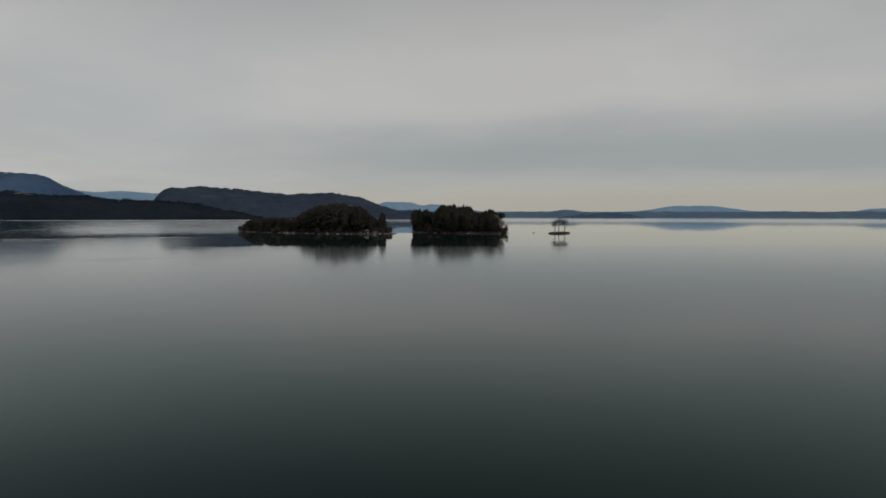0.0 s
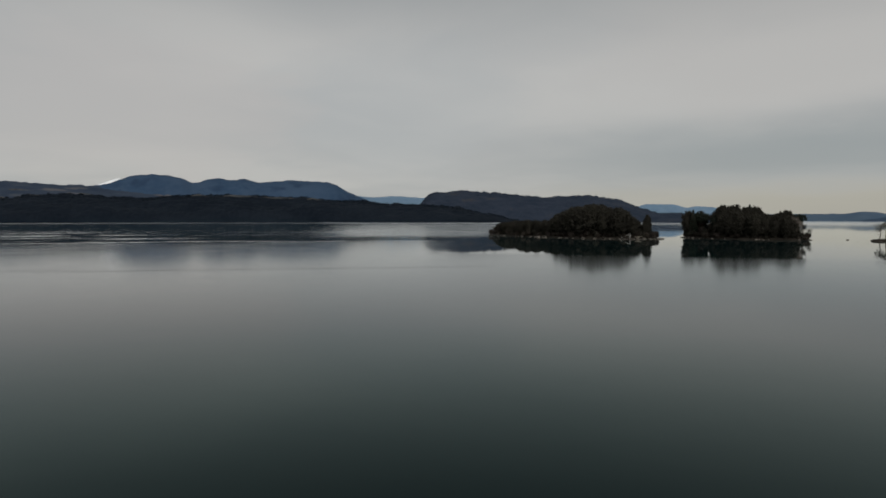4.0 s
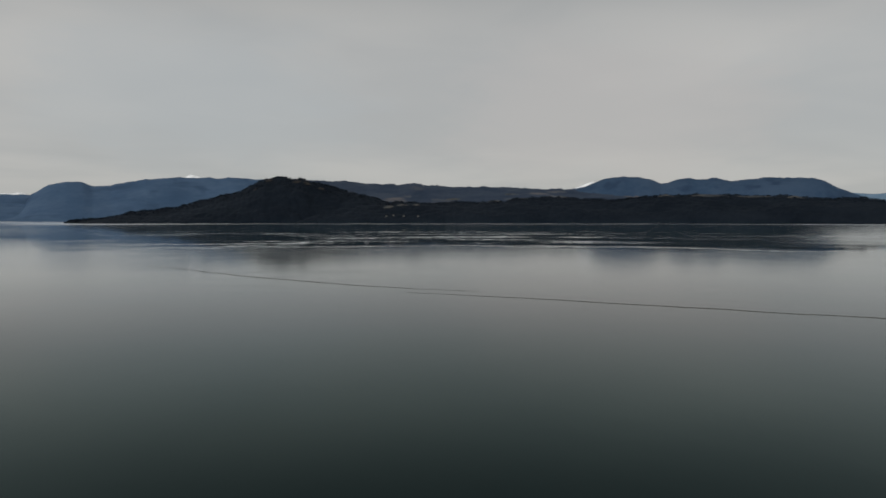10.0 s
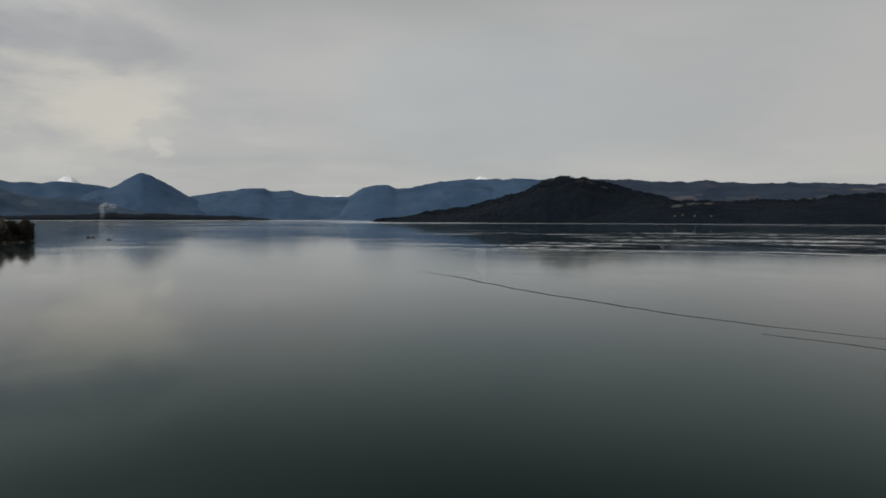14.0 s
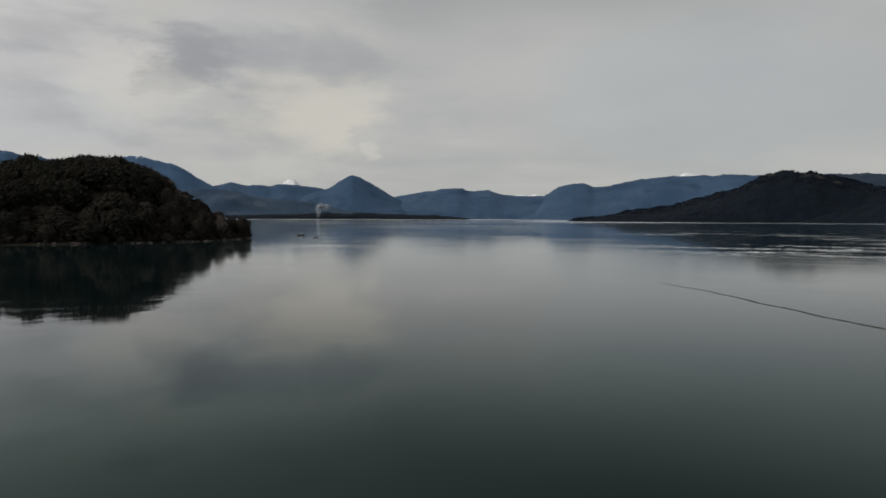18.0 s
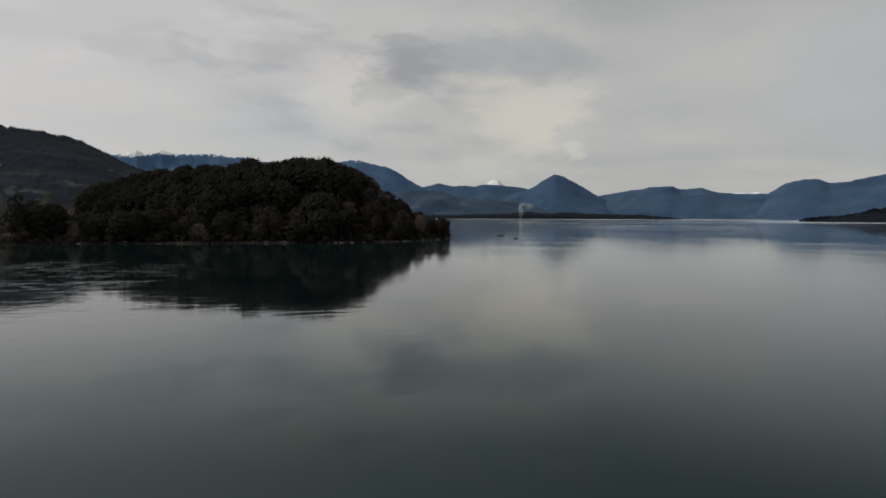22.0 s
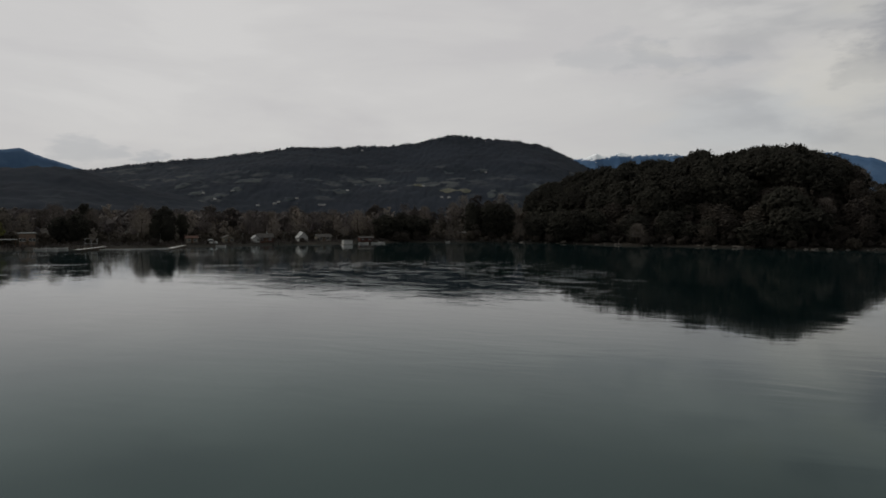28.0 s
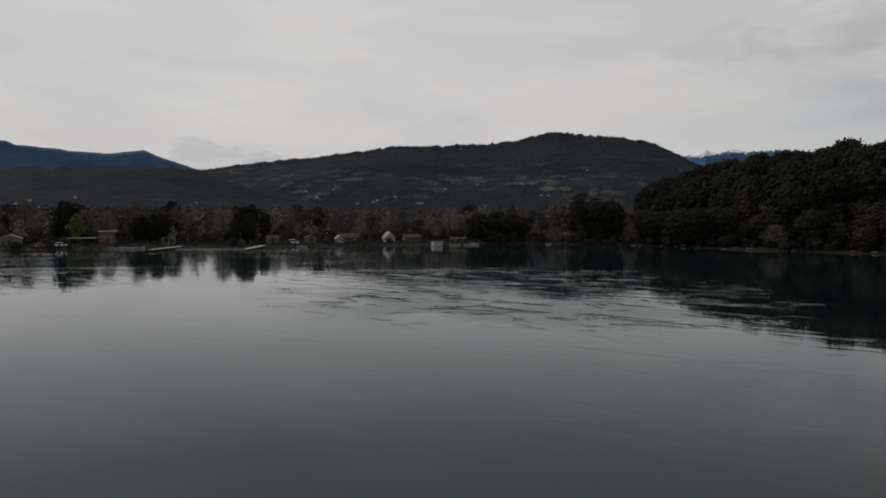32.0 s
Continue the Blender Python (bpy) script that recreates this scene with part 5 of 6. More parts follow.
def house(x, y, turn, w, d, h, rise, label, wall, roof, ridge_along="y", windows=2, door=True, name="house", ground=None, chimney=False):
    """A small house: front towards its own +x, w wide, d deep, walls h high, roof rise above them."""
    z = (ground or mainland_height)(x, y) - 0.15
    root = thing(name, (x, y, z, 0, 0, turn), label, "house")
    t = 0.15
    holes, slots = [], []
    if door:
        holes.append((-0.5, 0.5, 0.0, min(2.05, h - 0.2)))
    for i in range(windows):
        side = -1 if i % 2 else 1
        cy = side * w * (0.27 if windows <= 2 else (0.2, 0.2, 0.38, 0.38)[i])
        hole = (cy - 0.55, cy + 0.55, h * 0.38, h * 0.38 + min(1.1, h * 0.42))
        holes.append(hole)
        slots.append(hole)
    front = part("wall", panel(w, h, t, holes), PAINT[wall], root)
    front.location.x = d / 2
    rear = part("wall", box(-d / 2, -w / 2, 0, -d / 2 + t, w / 2, h), PAINT[wall], root)
    for s in (-1, 1):
        part("wall", box(-d / 2 + t, min(s * w / 2, s * (w / 2 - t)), 0, d / 2 - t, max(s * w / 2, s * (w / 2 - t)), h), PAINT[wall], root)
    for y0, y1, z0, z1 in slots:
        bm = bmesh.new()
        for a, b, c, e in ((y0, y0 + 0.07, z0, z1), (y1 - 0.07, y1, z0, z1), (y0 + 0.07, y1 - 0.07, z0, z0 + 0.07), (y0 + 0.07, y1 - 0.07, z1 - 0.07, z1), ((y0 + y1) / 2 - 0.03, (y0 + y1) / 2 + 0.03, z0 + 0.07, z1 - 0.07)):
            box(d / 2 - 0.12, a, c, d / 2 + 0.03, b, e, 0, bm)
        win = part("window", bm, PAINT["white"], root, "white-framed window")
        part("pane", box(d / 2 - 0.09, y0 + 0.06, z0 + 0.06, d / 2 - 0.07, y1 - 0.06, z1 - 0.06), GLASS, win)
    if door:
        leaf = part("door", box(d / 2 - 0.11, -0.48, 0.03, d / 2 - 0.05, 0.48, min(2.02, h - 0.23), 0.01), PAINT["brown"], root, "brown plank door")
        part("handle", box(d / 2 - 0.05, 0.32, 0.95, d / 2 + 0.0, 0.4, 1.0, 0.01), STEEL, leaf)
    over, thick = 0.45, 0.12
    if rise <= 0:
        part("roof", box(-d / 2 - over, -w / 2 - over, h, d / 2 + over * 1.6, w / 2 + over, h + 0.28, 0.03), ROOFING[roof], root)
    else:
        span, length = (w, d) if ridge_along == "x" else (d, w)
        for s in (-1, 1):
            edge, run = span / 2 + over, span / 2
            drop = rise * over / run
            prof = [(0, h + rise), (s * edge, h - drop), (s * edge, h - drop + thick), (0, h + rise + thick)]
            bm = bmesh.new()
            rings = []
            for q in (-length / 2 - over, length / 2 + over):
                rings.append([bm.verts.new((q, p, zz) if ridge_along == "x" else (p, q, zz)) for p, zz in prof])
            bm.faces.new(rings[0])
            bm.faces.new(rings[1][::-1])
            for i in range(4):
                bm.faces.new((rings[0][i], rings[1][i], rings[1][(i + 1) % 4], rings[0][(i + 1) % 4]))
            bmesh.ops.recalc_face_normals(bm, faces=bm.faces)
            part("roof_slope", bm, ROOFING[roof], root)
        for q in (-length / 2, length / 2 - t):
            bm = bmesh.new()
            a = [bm.verts.new((q, p, zz) if ridge_along == "x" else (p, q, zz)) for p, zz in ((-span / 2, h), (span / 2, h), (0, h + rise))]
            b = [bm.verts.new((q + t, p, zz) if ridge_along == "x" else (p, q + t, zz)) for p, zz in ((-span / 2, h), (span / 2, h), (0, h + rise))]
            bm.faces.new(a)
            bm.faces.new(b[::-1])
            for i in range(3):
                bm.faces.new((a[i], b[i], b[(i + 1) % 3], a[(i + 1) % 3]))
            bmesh.ops.recalc_face_normals(bm, faces=bm.faces)
            part("gable", bm, PAINT[wall], root)
    if chimney:
        pipe = part("chimney", tube([(-d * 0.1, w * 0.2, h), (-d * 0.1, w * 0.2, h + rise + 0.9)], [0.14, 0.14], 8), STEEL, root)
        part("chimney_cap", tube([(-d * 0.1, w * 0.2, h + rise + 0.98), (-d * 0.1, w * 0.2, h + rise + 1.06)], [0.24, 0.1], 8), STEEL, pipe)
    return root


house(-268, 49, 8, 6.6, 5, 2.3, 1.2, "white lakeside house with pale twin roof", "cream", "zinc", "x", 2)
house(-272, 42, 8, 4.6, 5, 2.2, 1.1, "white lakeside annex with a pale gable", "white", "zinc", "x", 2, False)
house(-271, 76, 4, 4.8, 4.6, 4.3, 0, "ochre-brown two-storey lake house with flat pale roof", "ochre", "zinc", "y", 4, True)
house(-267, 129, 0, 4.0, 4, 2.0, 0.7, "small cream cabin with an orange roof", "cream", "rust", "y", 2)
house(-269, 143, 0, 3.8, 4, 2.1, 0.7, "small white cabin under bare trees", "cream", "dark", "x", 2)
house(-268, 157, 0, 6.0, 5, 2.2, 1.3, "red-brown lakeside house with white gable trim", "red", "dark", "y", 2, True, chimney=True)
house(-266, 153, 0, 2.4, 3, 2.1, 1.0, "narrow white gabled wing of the red house", "white", "zinc", "x", 1, False)
house(-268, 172.5, -4, 3.6, 5, 2.1, 2.0, "white house with a steep pointed gable", "white", "zinc", "x", 0, False)
house(-268, 181.5, -4, 6.0, 4.5, 2.1, 0.9, "long cream house with pale roof edges", "cream", "dark", "y", 4)
house(-265, 199.5, -8, 5.6, 4, 1.7, 0.5, "low red-brown shed at the water", "red", "dark", "y", 2, False, name="shed")
house(-270, 252, -25, 4.8, 4, 2.1, 0.8, "pale small house at the foot of the headland", "cream", "dark", "y", 2)
house(-271, 262, -25, 3.6, 4, 2.1, 0.8, "small rust-roofed cabin under the headland trees", "brown", "rust", "y", 1)


def floating_boathouse(x, y, turn):
    root = thing("boathouse", (x, y, 0, 0, 0, turn), "white floating boathouse with a flat roof on the water", "boathouse")
    part("pontoon", box(-2.4, -2.6, -0.35, 2.4, 2.6, 0.25, 0.05), PAINT["grey"], root)
    part("wall", panel(4.4, 1.9, 0.1, []), PAINT["white"], root).location = (2.0, 0, 0.25)
    part("wall", panel(4.4, 1.9, 0.1, [(-0.5, 0.5, 0, 1.8)]), PAINT["white"], root).location = (-1.9, 0, 0.25)
    for s in (-1, 1):
        part("wall", box(-1.9, min(s * 2.2, s * 2.1), 0.25, 1.9, max(s * 2.2, s * 2.1), 2.15), PAINT["white"], root)
    part("roof", box(-2.3, -2.5, 2.15, 2.3, 2.5, 2.28, 0.03), ROOFING["dark"], root)
    return root


floating_boathouse(-252, 186, -6).scale = (0.8, 0.8, 0.8)


def jetty(x0, y0, x1, y1, label):
    """A plank jetty from the shore (first) out to its head."""
    length = math.hypot(x1 - x0, y1 - y0)
    root = thing("jetty", (x0, y0, 0, 0, 0, math.degrees(math.atan2(y1 - y0, x1 - x0))), label, "jetty")
    n_plank = int(length / 0.3)
    plank = box(0, -0.9, 0, 0.27, 0.9, 0.05, 0.008)
    first = part("plank", plank, PAINT["pale"], root)
    first.location = (0, 0, 0.62)
    for i in range(1, n_plank):
        p = new("plank", first.data)
        p.parent, p.location = root, (i * 0.3, 0.02 * math.sin(i * 1.7), 0.62 + 0.006 * math.sin(i * 2.3))
    for s in (-0.75, 0.65):
        part("beam", box(0, s, 0.44, n_plank * 0.3, s + 0.1, 0.615), PAINT["brown"], root)
    for i in range(0, n_plank, 9):
        for s in (-0.95, 0.95):
            part("post", tube([(i * 0.3 + 0.1, s, -1.6), (i * 0.3 + 0.1, s, 1.15)], [0.08, 0.075], 7), PAINT["brown"], root)
    return root


jetty(-258, 99, -239, 90, "weathered grey plank jetty with wooden posts")
jetty(-258, 125, -236, 117, "long weathered grey plank jetty with posts")


def boom(x0, y0, x1, y1):
    """A string of floats that closes off the bathing place."""
    root = thing("float_line", (x0, y0, 0.05, 0, 0, math.degrees(math.atan2(y1 - y0, x1 - x0))), "white float line strung between two jetties on the water", "float line")
    length = math.hypot(x1 - x0, y1 - y0)
    part("rope", tube([(0, 0, 0.06), (length / 2, -0.3, 0.05), (length, 0, 0.06)], [0.04, 0.04, 0.04], 6), PAINT["grey"], root)
    bead = None
    for i in range(int(length / 0.8)):
        if bead is None:
            bead = part("float", tube([(-0.25, 0, 0), (-0.15, 0, 0), (0.15, 0, 0), (0.25, 0, 0)], [0.05, 0.11, 0.11, 0.05], 8), PAINT["pale"], root)
            continue
        p = new("float", bead.data)
        p.parent, p.location = root, (0.4 + i * 0.8, -0.3 * math.sin(math.pi * i * 0.8 / length), 0.05)
    bead.location = (0.4, 0, 0.05)


boom(-250, 97, -246, 119)


def gate(x, y, turn):
    root = thing("jetty_gate", (x, y, mainland_height(x, y) - 0.1, 0, 0, turn), "white painted post-and-beam gate at the jetty", "gate")
    for s in (-2.4, 0.0, 2.4):
        part("post", box(-0.07, s * 0.8 - 0.07, 0, 0.07, s * 0.8 + 0.07, 2.6, 0.015), PAINT["white"], root)
    part("beam", box(-0.06, -2.2, 2.6, 0.06, 2.2, 2.72, 0.02), PAINT["white"], root)
    part("rail", box(-0.04, -1.9, 1.0, 0.04, 1.9, 1.1), PAINT["white"], root)


gate(-259.5, 95, -20)


def shelter(x, y, turn):
    root = thing("shelter", (x, y, mainland_height(x, y) - 0.1, 0, 0, turn), "open lakeside shelter with a flat pale roof", "shelter")
    for a in (-1.6, 1.6):
        for b in (-3.8, 0.0, 3.8):
            part("post", box(a - 0.07, b - 0.07, 0, a + 0.07, b + 0.07, 2.4, 0.01), PAINT["brown"], root)
    part("roof", box(-2.1, -4.3, 2.4, 2.1, 4.3, 2.58, 0.03), ROOFING["zinc"], root)
    part("bench", box(-1.2, -3.0, 0.42, -0.75, 3.0, 0.48, 0.01), PAINT["grey"], root)


shelter(-266, 69, 4)


def boat(x, y, z, turn, length, label, hull, name="rowing_boat", cabin=False):
    root = thing(name, (x, y, z, 0, 0, turn), label, "boat")
    bm = bmesh.new()
    rings = []
    for i in range(9):
        u = i / 8
        half = 0.2 * length * (math.sin(math.pi * (0.12 + 0.80 * u ** 0.9)) ** 0.7) * (1 if u < 0.98 else 0.05)
        up = 0.09 * length * (1 + 0.5 * (2 * u - 1) ** 2)
        px = (u - 0.5) * length
        rings.append([bm.verts.new(p) for p in ((px, -half, up), (px, -half * 0.75, -0.02 * length), (px, 0, -0.05 * length), (px, half * 0.75, -0.02 * length), (px, half, up),
                                                (px, half * 0.86, up), (px, half * 0.6, 0.02 * length), (px, -half * 0.6, 0.02 * length), (px, -half * 0.86, up))])
    for a, b in zip(rings, rings[1:]):
        for j in range(9):
            bm.faces.new((a[j], b[j], b[(j + 1) % 9], a[(j + 1) % 9]))
    bm.faces.new(rings[0][::-1])
    bm.faces.new(rings[-1])
    bmesh.ops.recalc_face_normals(bm, faces=bm.faces)
    part("hull", bm, hull, root)
    for u in (-0.18, 0.12):
        part("thwart", box(u * length - 0.14, -0.16 * length, 0.055 * length, u * length + 0.14, 0.16 * length, 0.065 * length), PAINT["brown"], root)
    if cabin:
        part("cabin", box(-0.05 * length, -0.11 * length, 0.06 * length, 0.2 * length, 0.11 * length, 0.26 * length, 0.05), PAINT["white"], root)
        part("motor", box(-0.53 * length, -0.04 * length, -0.04 * length, -0.47 * length, 0.04 * length, 0.16 * length, 0.03), TYRE, root)
    return root


for x, y, turn, length in ((-254, 194, 80, 4.2), (-253, 199, 60, 3.8), (-256, 203, 20, 4.0), (-255, 83, 70, 4.4), (-256, 86, 100, 4.0), (-254, 80, 85, 3.8), (-252, 233, 120, 3.4), (-253, 137, 75, 3.6)):
    tagged(boat(x, y, max(mainland_height(x, y), 0.0) + 0.14, turn, length, "small white rowing boat at the village shore", PAINT["white"]), group="boats at the village shore")
boat(-216, 282, 0.12, 30, 3.4, "small white rowing boat moored below the headland", PAINT["white"])
boat(-113, 470, 0.15, 20, 4.6, "dark small motor boat on the open lake", HULL_DARK, "motor_boat", True)
boat(-88, 420, 0.12, -30, 3.8, "dark small boat off the headland's tip", HULL_DARK)


def car(x, y, turn, label, paint, tall=1.45, long=4.1):
    root = thing("car", (x, y, mainland_height(x, y), 0, 0, turn), label, "car")
    bm = box(-long / 2, -0.82, 0.28, long / 2, 0.82, 0.85, 0.09)
    body = part("body", bm, paint, root)
    bm = box(-long * 0.32, -0.72, 0.85, long * 0.22, 0.72, tall, 0.0)
    for v in bm.verts:
        if v.co.z > 1.2:
            v.co.x *= 0.72
            v.co.y *= 0.88
    part("roof", bm, paint, root)
    bm = box(-long * 0.30, -0.735, 0.92, long * 0.20, 0.735, tall - 0.12)
    for v in bm.verts:
        if v.co.z > 1.2:
            v.co.x *= 0.76
            v.co.y *= 0.9
    part("window", bm, GLASS, root)
    for a in (-long * 0.31, long * 0.31):
        for s in (-0.8, 0.8):
            wheel = part("wheel", tube([(a, s - 0.1, 0.31), (a, s + 0.1, 0.31)], [0.31, 0.31], 14), TYRE, root)
            part("rim", tube([(a, s - 0.11, 0.31), (a, s + 0.11, 0.31)], [0.18, 0.18], 10), STEEL, wheel)
    for s in (-0.6, 0.6):
        part("headlight", box(long / 2 - 0.06, s - 0.14, 0.6, long / 2 + 0.02, s + 0.14, 0.74, 0.02), PAINT["white"], root)


car(-261, 58.5, 100, "red car parked on the village shore", CAR_RED)
car(-260.5, 63.5, 95, "white car parked on the village shore", CAR_WHITE)
car(-263, 135.5, 80, "white car parked beside the cabins", CAR_WHITE, 1.7, 4.6)


def pole(x, y, h, ground=mainland_height):
    root = thing("lamp_post", (x, y, ground(x, y) - 0.2), "slim white lamp post on the village shore", "lamp post", "lamp posts along the shore")
    part("pole", tube([(0, 0, 0), (0, 0, h)], [0.07, 0.05], 8), PAINT["grey"], root)
    part("arm", tube([(0, 0, h - 0.1), (0.5, 0, h + 0.15), (0.9, 0, h + 0.15)], [0.045, 0.04, 0.035], 6), PAINT["white"], root)
    part("lamp", box(0.8, -0.12, h + 0.08, 1.3, 0.12, h + 0.2, 0.03), STEEL, root)


for x, y, h in ((-266, 101, 4.0), (-266, 118, 3.8), (-266, 148, 3.6), (-266, 164.5, 4.0)):
    pole(x, y, h)

# a low timber landing and slip on the large island
slip = thing("slipway", (ONE[0] - 53.5, ONE[1] - 43.0, 0, 0, 0, 97), "white timber slipway and post on the island shore", "slipway")
part("ramp", box(-3.6, -0.5, -0.12, 3.6, 0.5, 0.12, 0.03), PAINT["white"], slip)
slip.children[0].matrix_local = pose(0.6, 1.0, 1.5, 0, 24, 0)
part("post", box(-3.4, 0.8, -0.6, -3.0, 1.2, 4.2, 0.03), PAINT["white"], slip)
for i in range(3):
    part("log", tube([(-4.0 - i * 0.9, -1.6 + 0.4 * i, 0.7 + 0.35 * i), (-8.4 - i * 1.1, 0.4 + 0.4 * i, 1.0 + 0.35 * i)], [0.24, 0.16], 8), PAINT["cream"], slip, "pale yellowish driftwood log")


# ---- rocks at the water's edge ----
def rock_mesh(seed):
    r = random.Random(seed)
    bm = bmesh.new()
    bmesh.ops.create_icosphere(bm, subdivisions=2, radius=1.0)
    shift = Vector((r.uniform(0, 9), r.uniform(0, 9), r.uniform(0, 9)))
    for v in bm.verts:
        v.co *= 0.85 + 0.45 * noise.noise(v.co * 1.3 + shift)
        v.co.z *= 0.55
    me = bpy.data.meshes.new("shore_rock")
    bm.to_mesh(me)
    bm.free()
    me.materials.append(ROCK)
    return me


ROCKS = [rock_mesh(s) for s in range(5)]
rng = random.Random(51)


def strew(count, x0, x1, y0, y1, height, low, high, group, label, lift=0.35):
    for x, y in scatter(x0, x1, y0, y1, 1.2, None, count, rng, lambda x, y: -0.12 < height(x, y) < lift):
        s = rng.uniform(low, high)
        ob = new("shore_rock", rng.choice(ROCKS))
        ob.matrix_world = pose(x, y, max(height(x, y), 0.0), rng.uniform(-15, 15), rng.uniform(-15, 15), rng.uniform(0, 360)) @ Matrix.Diagonal((s * rng.uniform(0.8, 1.6), s, s * rng.uniform(0.6, 1.0), 1))
        tagged(ob, label, "rock", group)


strew(110, ONE[0] - 84, ONE[0] + 40, ONE[1] - 80, ONE[1] + 86, isle_one, 0.5, 1.5, "rocks of the large island", "pale grey rock at the island's waterline")
strew(34, TWO[0] - 34, TWO[0] + 32, TWO[1] - 46, TWO[1] + 46, isle_two, 0.4, 1.1, "rocks of the small island", "pale grey rock at the small island's waterline")
strew(16, THREE[0] - 14, THREE[0] + 14, THREE[1] - 14, THREE[1] + 14, islet_at, 0.3, 0.8, "rocks of the islet", "dark wet rock on the low islet")
strew(70, -262, -112, 235, 420, mainland_height, 0.4, 1.3, "rocks of the headland", "grey rock at the foot of the headland", 0.6)
strew(46, ONE[0] + 18, ONE[0] + 70, ONE[1] + 20, ONE[1] + 84, isle_one, 0.6, 1.7, "rocks of the large island", "pale grey rock at the island's waterline", 1.1)
lone = new("lake_rock", ROCKS[1])
lone.matrix_world = pose(417.5, -180.5, 0.05) @ Matrix.Diagonal((1.1, 1.0, 0.9, 1))
tagged(lone, "single dark rock standing out of the water", "rock")


# ---- things on the open water ----
marker = thing("channel_marker", (189, 287, 0), "dark slender channel marker post on a float", "marker")
part("float", tube([(0, 0, -0.5), (0, 0, 0.0), (0, 0, 0.5), (0, 0, 0.7)], [0.5, 0.9, 0.9, 0.3], 14), HULL_DARK, marker)
part("post", tube([(0, 0, 0.7), (0, 0, 5.2)], [0.16, 0.12], 10), HULL_DARK, marker)
part("topmark", tube([(0, 0, 5.1), (0, 0, 5.2), (0, 0, 6.1)], [0.05, 0.42, 0.04], 10), HULL_DARK, marker)


def slick(name, points, width):
    """A thin drift line of pollen and foam lying on the water."""
    verts, faces = [], []
    steps = 60
    pts = [Vector((*p, 0)) for p in points]
    for i in range(steps + 1):
        u = i / steps * (len(pts) - 1)
        k = min(int(u), len(pts) - 2)
        p = pts[k].lerp(pts[k + 1], u - k)
        along = (pts[k + 1] - pts[k]).normalized()
        side = Vector((-along.y, along.x, 0))
        p = p + side * (0.9 * rough(p.x, p.y, 9, 3))
        w = width * (0.35 + 0.65 * math.sin(math.pi * i / steps)) * (0.7 + 0.5 * abs(rough(p.y, p.x, 2.5, 2)))
        verts += [tuple(p + side * w / 2 + Vector((0, 0, 0.012))), tuple(p - side * w / 2 + Vector((0, 0, 0.012)))]
    faces = [(2 * i, 2 * i + 1, 2 * i + 3, 2 * i + 2) for i in range(steps)]
    return tagged(new(name, mesh_from(verts, faces, SLICK, False, name)), "thin dark drift line lying on the calm water", "drift line")


SLICK = surface("drift_foam", ((0.055, 0.058, 0.052), (0.12, 0.12, 0.105)), 0.9, 0.75)
slick("drift_line", [(56, 162), (61.5, 147), (65.5, 128), (69.5, 111), (75.5, 93), (80.5, 80), (87, 69), (92, 60)], 1.0)
slick("drift_line", [(81, 66), (87, 56), (94, 45), (100, 34), (107, 20), (114, 8), (124, -11), (136, -32)], 1.0)

# ---- smoke over the far spit ----
SMOKE = bpy.data.materials.new("thin_white_smoke")
SMOKE.use_nodes = True
k = Nodes(SMOKE.node_tree)
veil = k.add("ShaderNodeMixShader", Fac=k.ramp(k.noise(k.add("ShaderNodeTexCoord").outputs["Object"], 0.08, 4.0), 0.3, 0.7, 0.02, 0.11))
k.link(k.add("ShaderNodeBsdfTransparent").outputs[0], veil.inputs[1])
k.link(k.add("ShaderNodeBsdfDiffuse", Color=(0.80, 0.87, 0.95, 1)).outputs[0], veil.inputs[2])
k.link(veil.outputs[0], k.add("ShaderNodeOutputMaterial").inputs["Surface"])
bm = bmesh.new()
rng = random.Random(61)
sx, sy = on_ring(106.35, 3330)
puffs = []
for i in range(15):  # a rising stalk that leans over and spreads
    u = i / 14
    lean = 5 * u + 90 * max(u - 0.5, 0) ** 1.3
    puffs.append((lean + rng.gauss(0, 1 + 4 * u), 5 + 60 * min(u * 1.55, 1.0) - 24 * max(u - 0.66, 0) + rng.gauss(0, 2), 5.0 + 14 * min(u * 1.6, 1.0) * rng.uniform(0.8, 1.2)))
for dx, dz, size in puffs:
    made = bmesh.ops.create_icosphere(bm, subdivisions=2, radius=1.0)["verts"]
    for v in made:
        swirl = size * (1 + 0.5 * noise.noise(v.co * 1.4 + Vector((dx, dz, 0))))
        v.co = Vector((v.co.x * swirl + dx, v.co.y * swirl, v.co.z * swirl * 0.8 + dz))
plume = new("smoke_plume", bpy.data.meshes.new("smoke_plume"))
bm.to_mesh(plume.data)
bm.free()
plume.data.materials.append(SMOKE)
plume.location = (sx, sy, 0)
tagged(plume, "thin white smoke rising from the far wooded spit", "smoke", kind="stuff")


# ---- fields and farms on the large hill ----
def on_slope(ob, b, u, rows):
    """A point of a ridge's slope by bearing and share of the way up, with the ridge's own unevenness."""
    vs = ob.data.vertices
    lines = len(vs) // (rows + 2)
    first, last = vs[rows].co, vs[(lines - 1) * (rows + 2) + rows].co
    centre = CENTRES[ob.name]
    b0, b1 = (math.degrees(math.atan2(p.y - centre[1], p.x - centre[0])) % 360 for p in (first, last))
    f = min(max((b - b0) / (b1 - b0), 0), 1) * (lines - 1)
    i, v = min(int(f), lines - 2), u * rows
    j = min(int(v), rows - 1)

    def at(a):
        return vs[a * (rows + 2) + j].co.lerp(vs[a * (rows + 2) + j + 1].co, v - j)
    return at(i).lerp(at(i + 1), f - i)


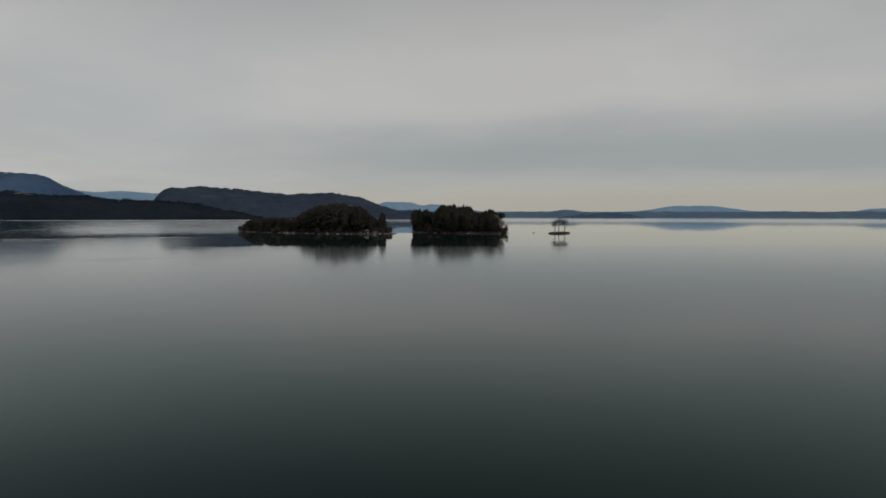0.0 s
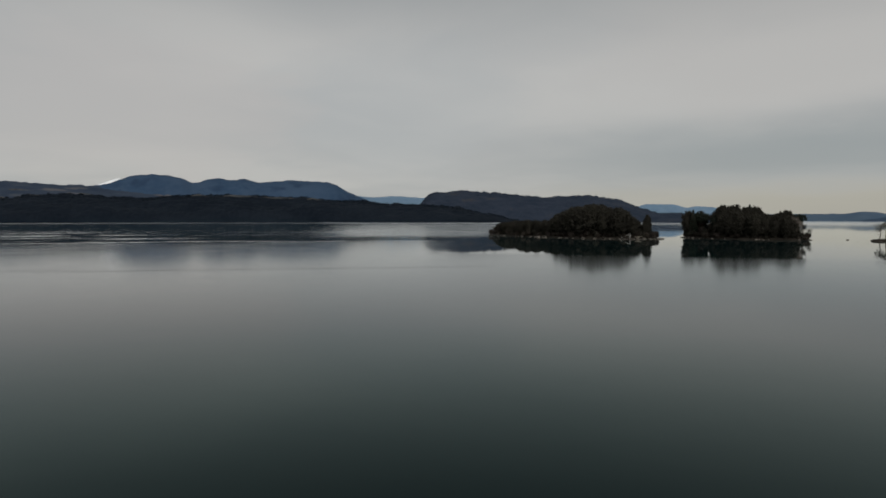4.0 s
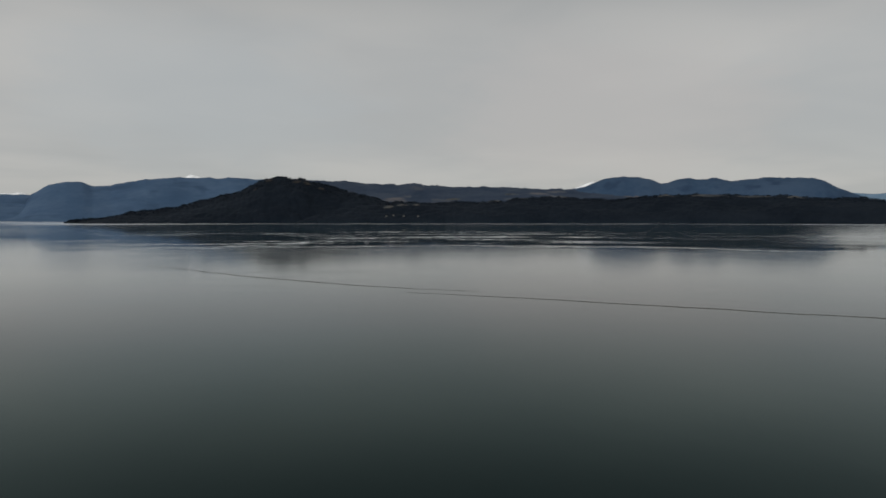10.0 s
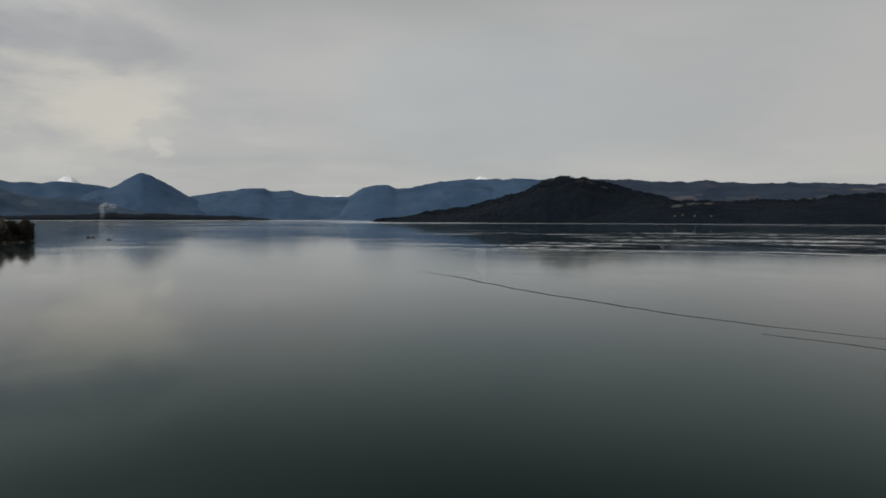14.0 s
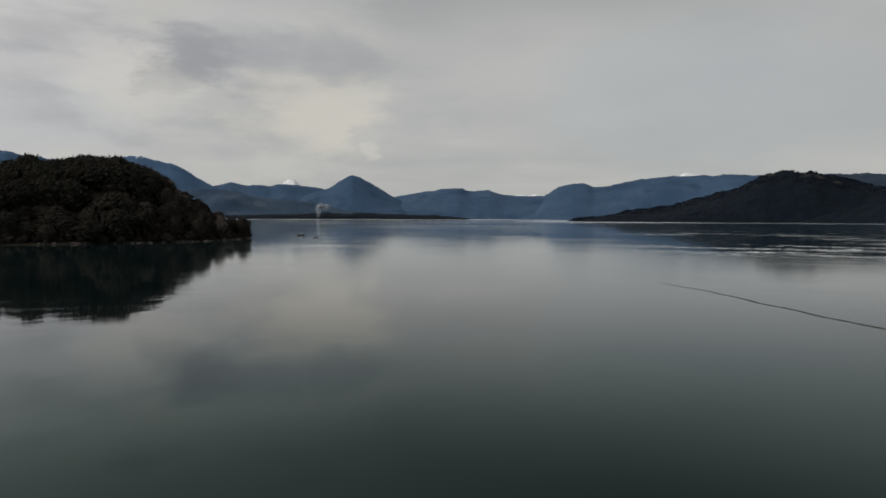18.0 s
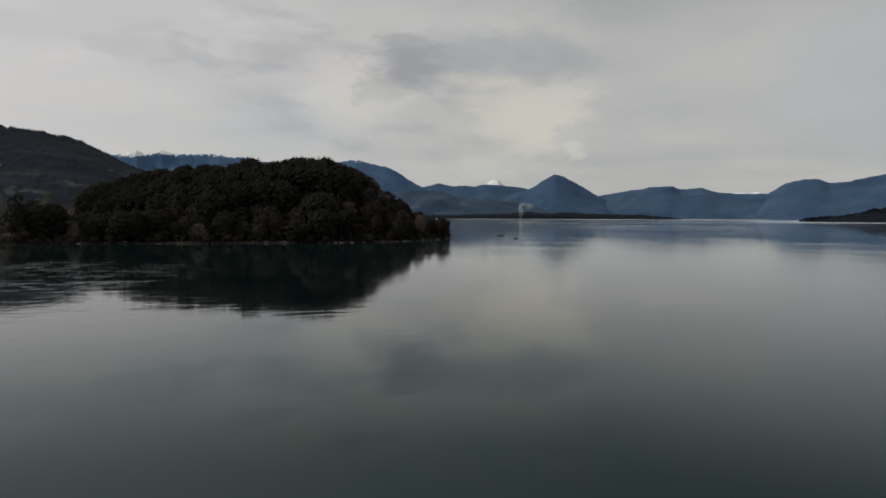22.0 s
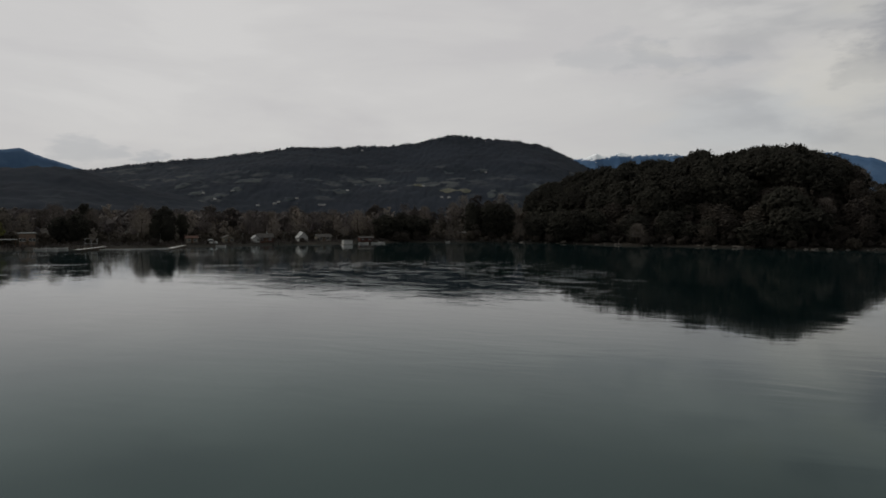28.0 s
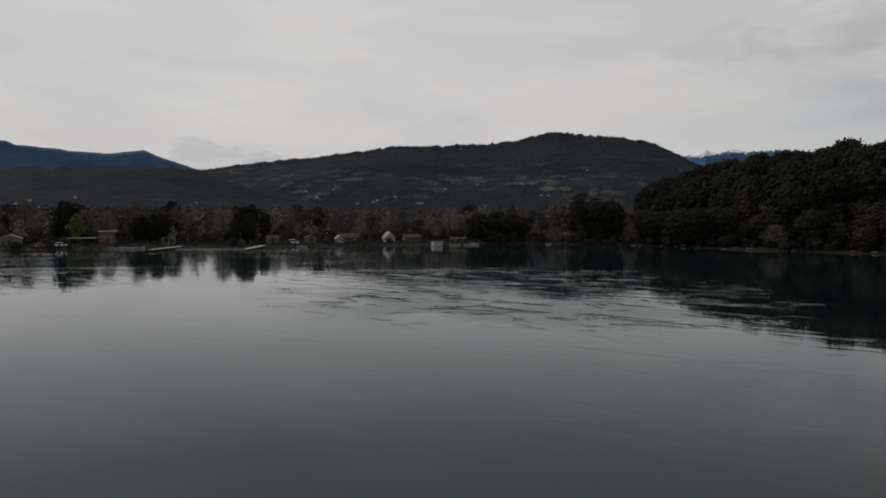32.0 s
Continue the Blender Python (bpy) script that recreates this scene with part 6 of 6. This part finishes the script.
def field(b, u, wide, deep, material, label, ridge_ob=None, rows=60, group="fields on the large hill"):
    """A meadow between hedges, with a ragged outline."""
    ridge_ob = ridge_ob or big
    seed = Vector((b * 3.1, u * 17.0, wide))
    verts, faces, k = [], [], 16
    centre = on_slope(ridge_ob, b, u, rows)
    verts.append((centre.x, centre.y, centre.z + 5.0))
    for ring in (0.5, 1.0):
        for i in range(k):
            a = 2 * math.pi * i / k
            r = ring * (0.72 + 0.5 * noise.noise(seed + Vector((math.cos(a) * 1.8, math.sin(a) * 1.8, 0))))
            p = on_slope(ridge_ob, b + 0.5 * wide * r * math.cos(a), min(u + 0.5 * deep * r * math.sin(a), 0.99), rows)
            verts.append((p.x, p.y, p.z + 5.0 * (1.2 - ring)))
    faces += [(0, 1 + i, 1 + (i + 1) % k) for i in range(k)]
    faces += [(1 + i, 1 + k + i, 1 + k + (i + 1) % k, 1 + (i + 1) % k) for i in range(k)]
    return tagged(new("hill_field", mesh_from(verts, faces, material, True, "hill_field")), label, "field", group)


DULL_MEADOW = surface("dull_winter_meadow", ((0.032, 0.040, 0.044), (0.062, 0.068, 0.068)), 0.03, 0.95, patches=((0.024, 0.030, 0.040), 0.05, 0.5, 0.6))
for b, u, wide, deep in ((148.9, 0.262, 1.9, 0.05), (147.6, 0.255, 1.5, 0.045), (151.4, 0.345, 1.4, 0.04)):
    field(b, u, wide, deep, MEADOW, "pale yellow-green meadow on the wooded hill")
for b, u, wide, deep in ((165, 0.404, 3.2, 0.05), (156.1, 0.655, 1.5, 0.03), (169.1, 0.32, 1.8, 0.04), (161.9, 0.197, 1.4, 0.03), (156, 0.424, 1.8, 0.03), (145.2, 0.232, 1.4, 0.05),
                         (170, 0.42, 2.0, 0.04), (173, 0.5, 1.8, 0.04), (157.8, 0.30, 1.7, 0.03), (160, 0.44, 1.9, 0.03), (167.1, 0.25, 1.6, 0.03), (153.7, 0.448, 1.3, 0.03), (146.3, 0.53, 1.6, 0.02),
                         (165.8, 0.31, 1.5, 0.03), (171.2, 0.276, 1.4, 0.03)):
    field(b, u, wide * 0.9, deep * 1.8, DULL_MEADOW, "dull green-grey meadow on the wooded hill")


def farm(b, u, wall, roof, w, label, ridge_ob=None, rows=40):
    p = on_slope(ridge_ob or big, b, u, rows if ridge_ob else 60)
    house(p.x, p.y, b + 180 + 25 * math.sin(b * 9.0), w * 0.62, 5.5, 2.2, 2.0, label, wall, roof, "y", 0, False, "farmhouse", lambda x, y: p.z)


for b, u, w in ((149.4, 0.197, 12), (148.8, 0.2, 9), (162.9, 0.168, 12), (162.6, 0.175, 10), (159.3, 0.143, 14), (159.0, 0.15, 10), (167.5, 0.22, 9), (170.6, 0.27, 10), (166.2, 0.29, 10), (154.6, 0.40, 9),
                (161.2, 0.21, 10), (172.0, 0.33, 9), (157.2, 0.32, 9), (168.4, 0.31, 9), (145.9, 0.51, 8), (156.2, 0.93, 9), (164.2, 0.15, 10), (151.0, 0.34, 8)):
    farm(b, u, "white", "zinc", w, "small white farmhouse with a pale roof on the hill")
for b, u, w in ((190.5, 0.22, 10), (189.6, 0.16, 10), (188.9, 0.26, 9), (188.3, 0.14, 11), (187.7, 0.2, 9), (186.9, 0.24, 10), (186.2, 0.15, 9), (184.2, 0.3, 9), (183.6, 0.12, 10)):
    farm(b, u, "white", "zinc", w * 0.6, "small white house with a pale roof below the foothill", foothill)

# ---- fields and houses behind the bluff ----
STUBBLE = surface("pale_stubble_field", ((0.052, 0.054, 0.055), (0.088, 0.086, 0.082)), 0.03, 0.95, patches=((0.045, 0.05, 0.055), 0.02, 0.52, 0.62))
for b, u, wide, deep in ((33.6, 0.92, 3.4, 0.12), (30.4, 0.92, 2.8, 0.10), (36.8, 0.94, 1.8, 0.08), (27.6, 0.92, 1.6, 0.10), (59.7, 0.60, 1.3, 0.16), (58.6, 0.80, 1.2, 0.14), (57.4, 0.66, 0.9, 0.10)):
    field(b, u, wide, deep, STUBBLE, "pale stubble field along the top of the bluff", coast, 30, "fields along the bluff")
for b, u, wide, deep in ((59.6, 0.33, 1.6, 0.05), (58.0, 0.36, 1.2, 0.04), (56.2, 0.40, 1.8, 0.05), (53.4, 0.48, 2.0, 0.05), (51.0, 0.52, 1.6, 0.04), (48.4, 0.58, 2.0, 0.05), (61.2, 0.42, 1.2, 0.04),
                         (54.6, 0.66, 1.8, 0.05), (49.8, 0.74, 1.6, 0.04), (45.2, 0.68, 1.6, 0.05), (42.6, 0.75, 1.4, 0.05)):
    field(b, u, wide, deep, STUBBLE, "dull stubble field on the farmland hill", brown, 30, "fields on the farmland hill")
for b, u, w in ((59.9, 0.20, 8), (59.3, 0.26, 9), (58.4, 0.18, 8), (57.2, 0.16, 7)):
    farm(b, u, "grey", "dark", w * 0.8, "small weathered grey house at the foot of the bluff", coast, 30)
CLEARING = surface("brown_scrub_clearing", ((0.022, 0.022, 0.022), (0.042, 0.039, 0.036)), 0.03, 0.95)
for b, u, wide, deep in ((67.7, 0.88, 1.1, 0.10), (66.7, 0.86, 0.9, 0.09), (69.9, 0.90, 0.7, 0.08), (65.6, 0.82, 0.8, 0.08), (71.0, 0.80, 0.7, 0.06)):
    field(b, u, wide, deep, CLEARING, "dull brown clearing near the hill's summit", hill, 36, "clearings on the peninsula hill")
for b, u, w in ((59.9, 0.335, 13), (59.4, 0.33, 16), (59.0, 0.34, 11), (58.4, 0.335, 13), (57.6, 0.37, 11), (55.9, 0.41, 12), (52.2, 0.5, 11)):
    farm(b, u, "white", "zinc", w, "small pale house among fields behind the bluff", brown, 30)
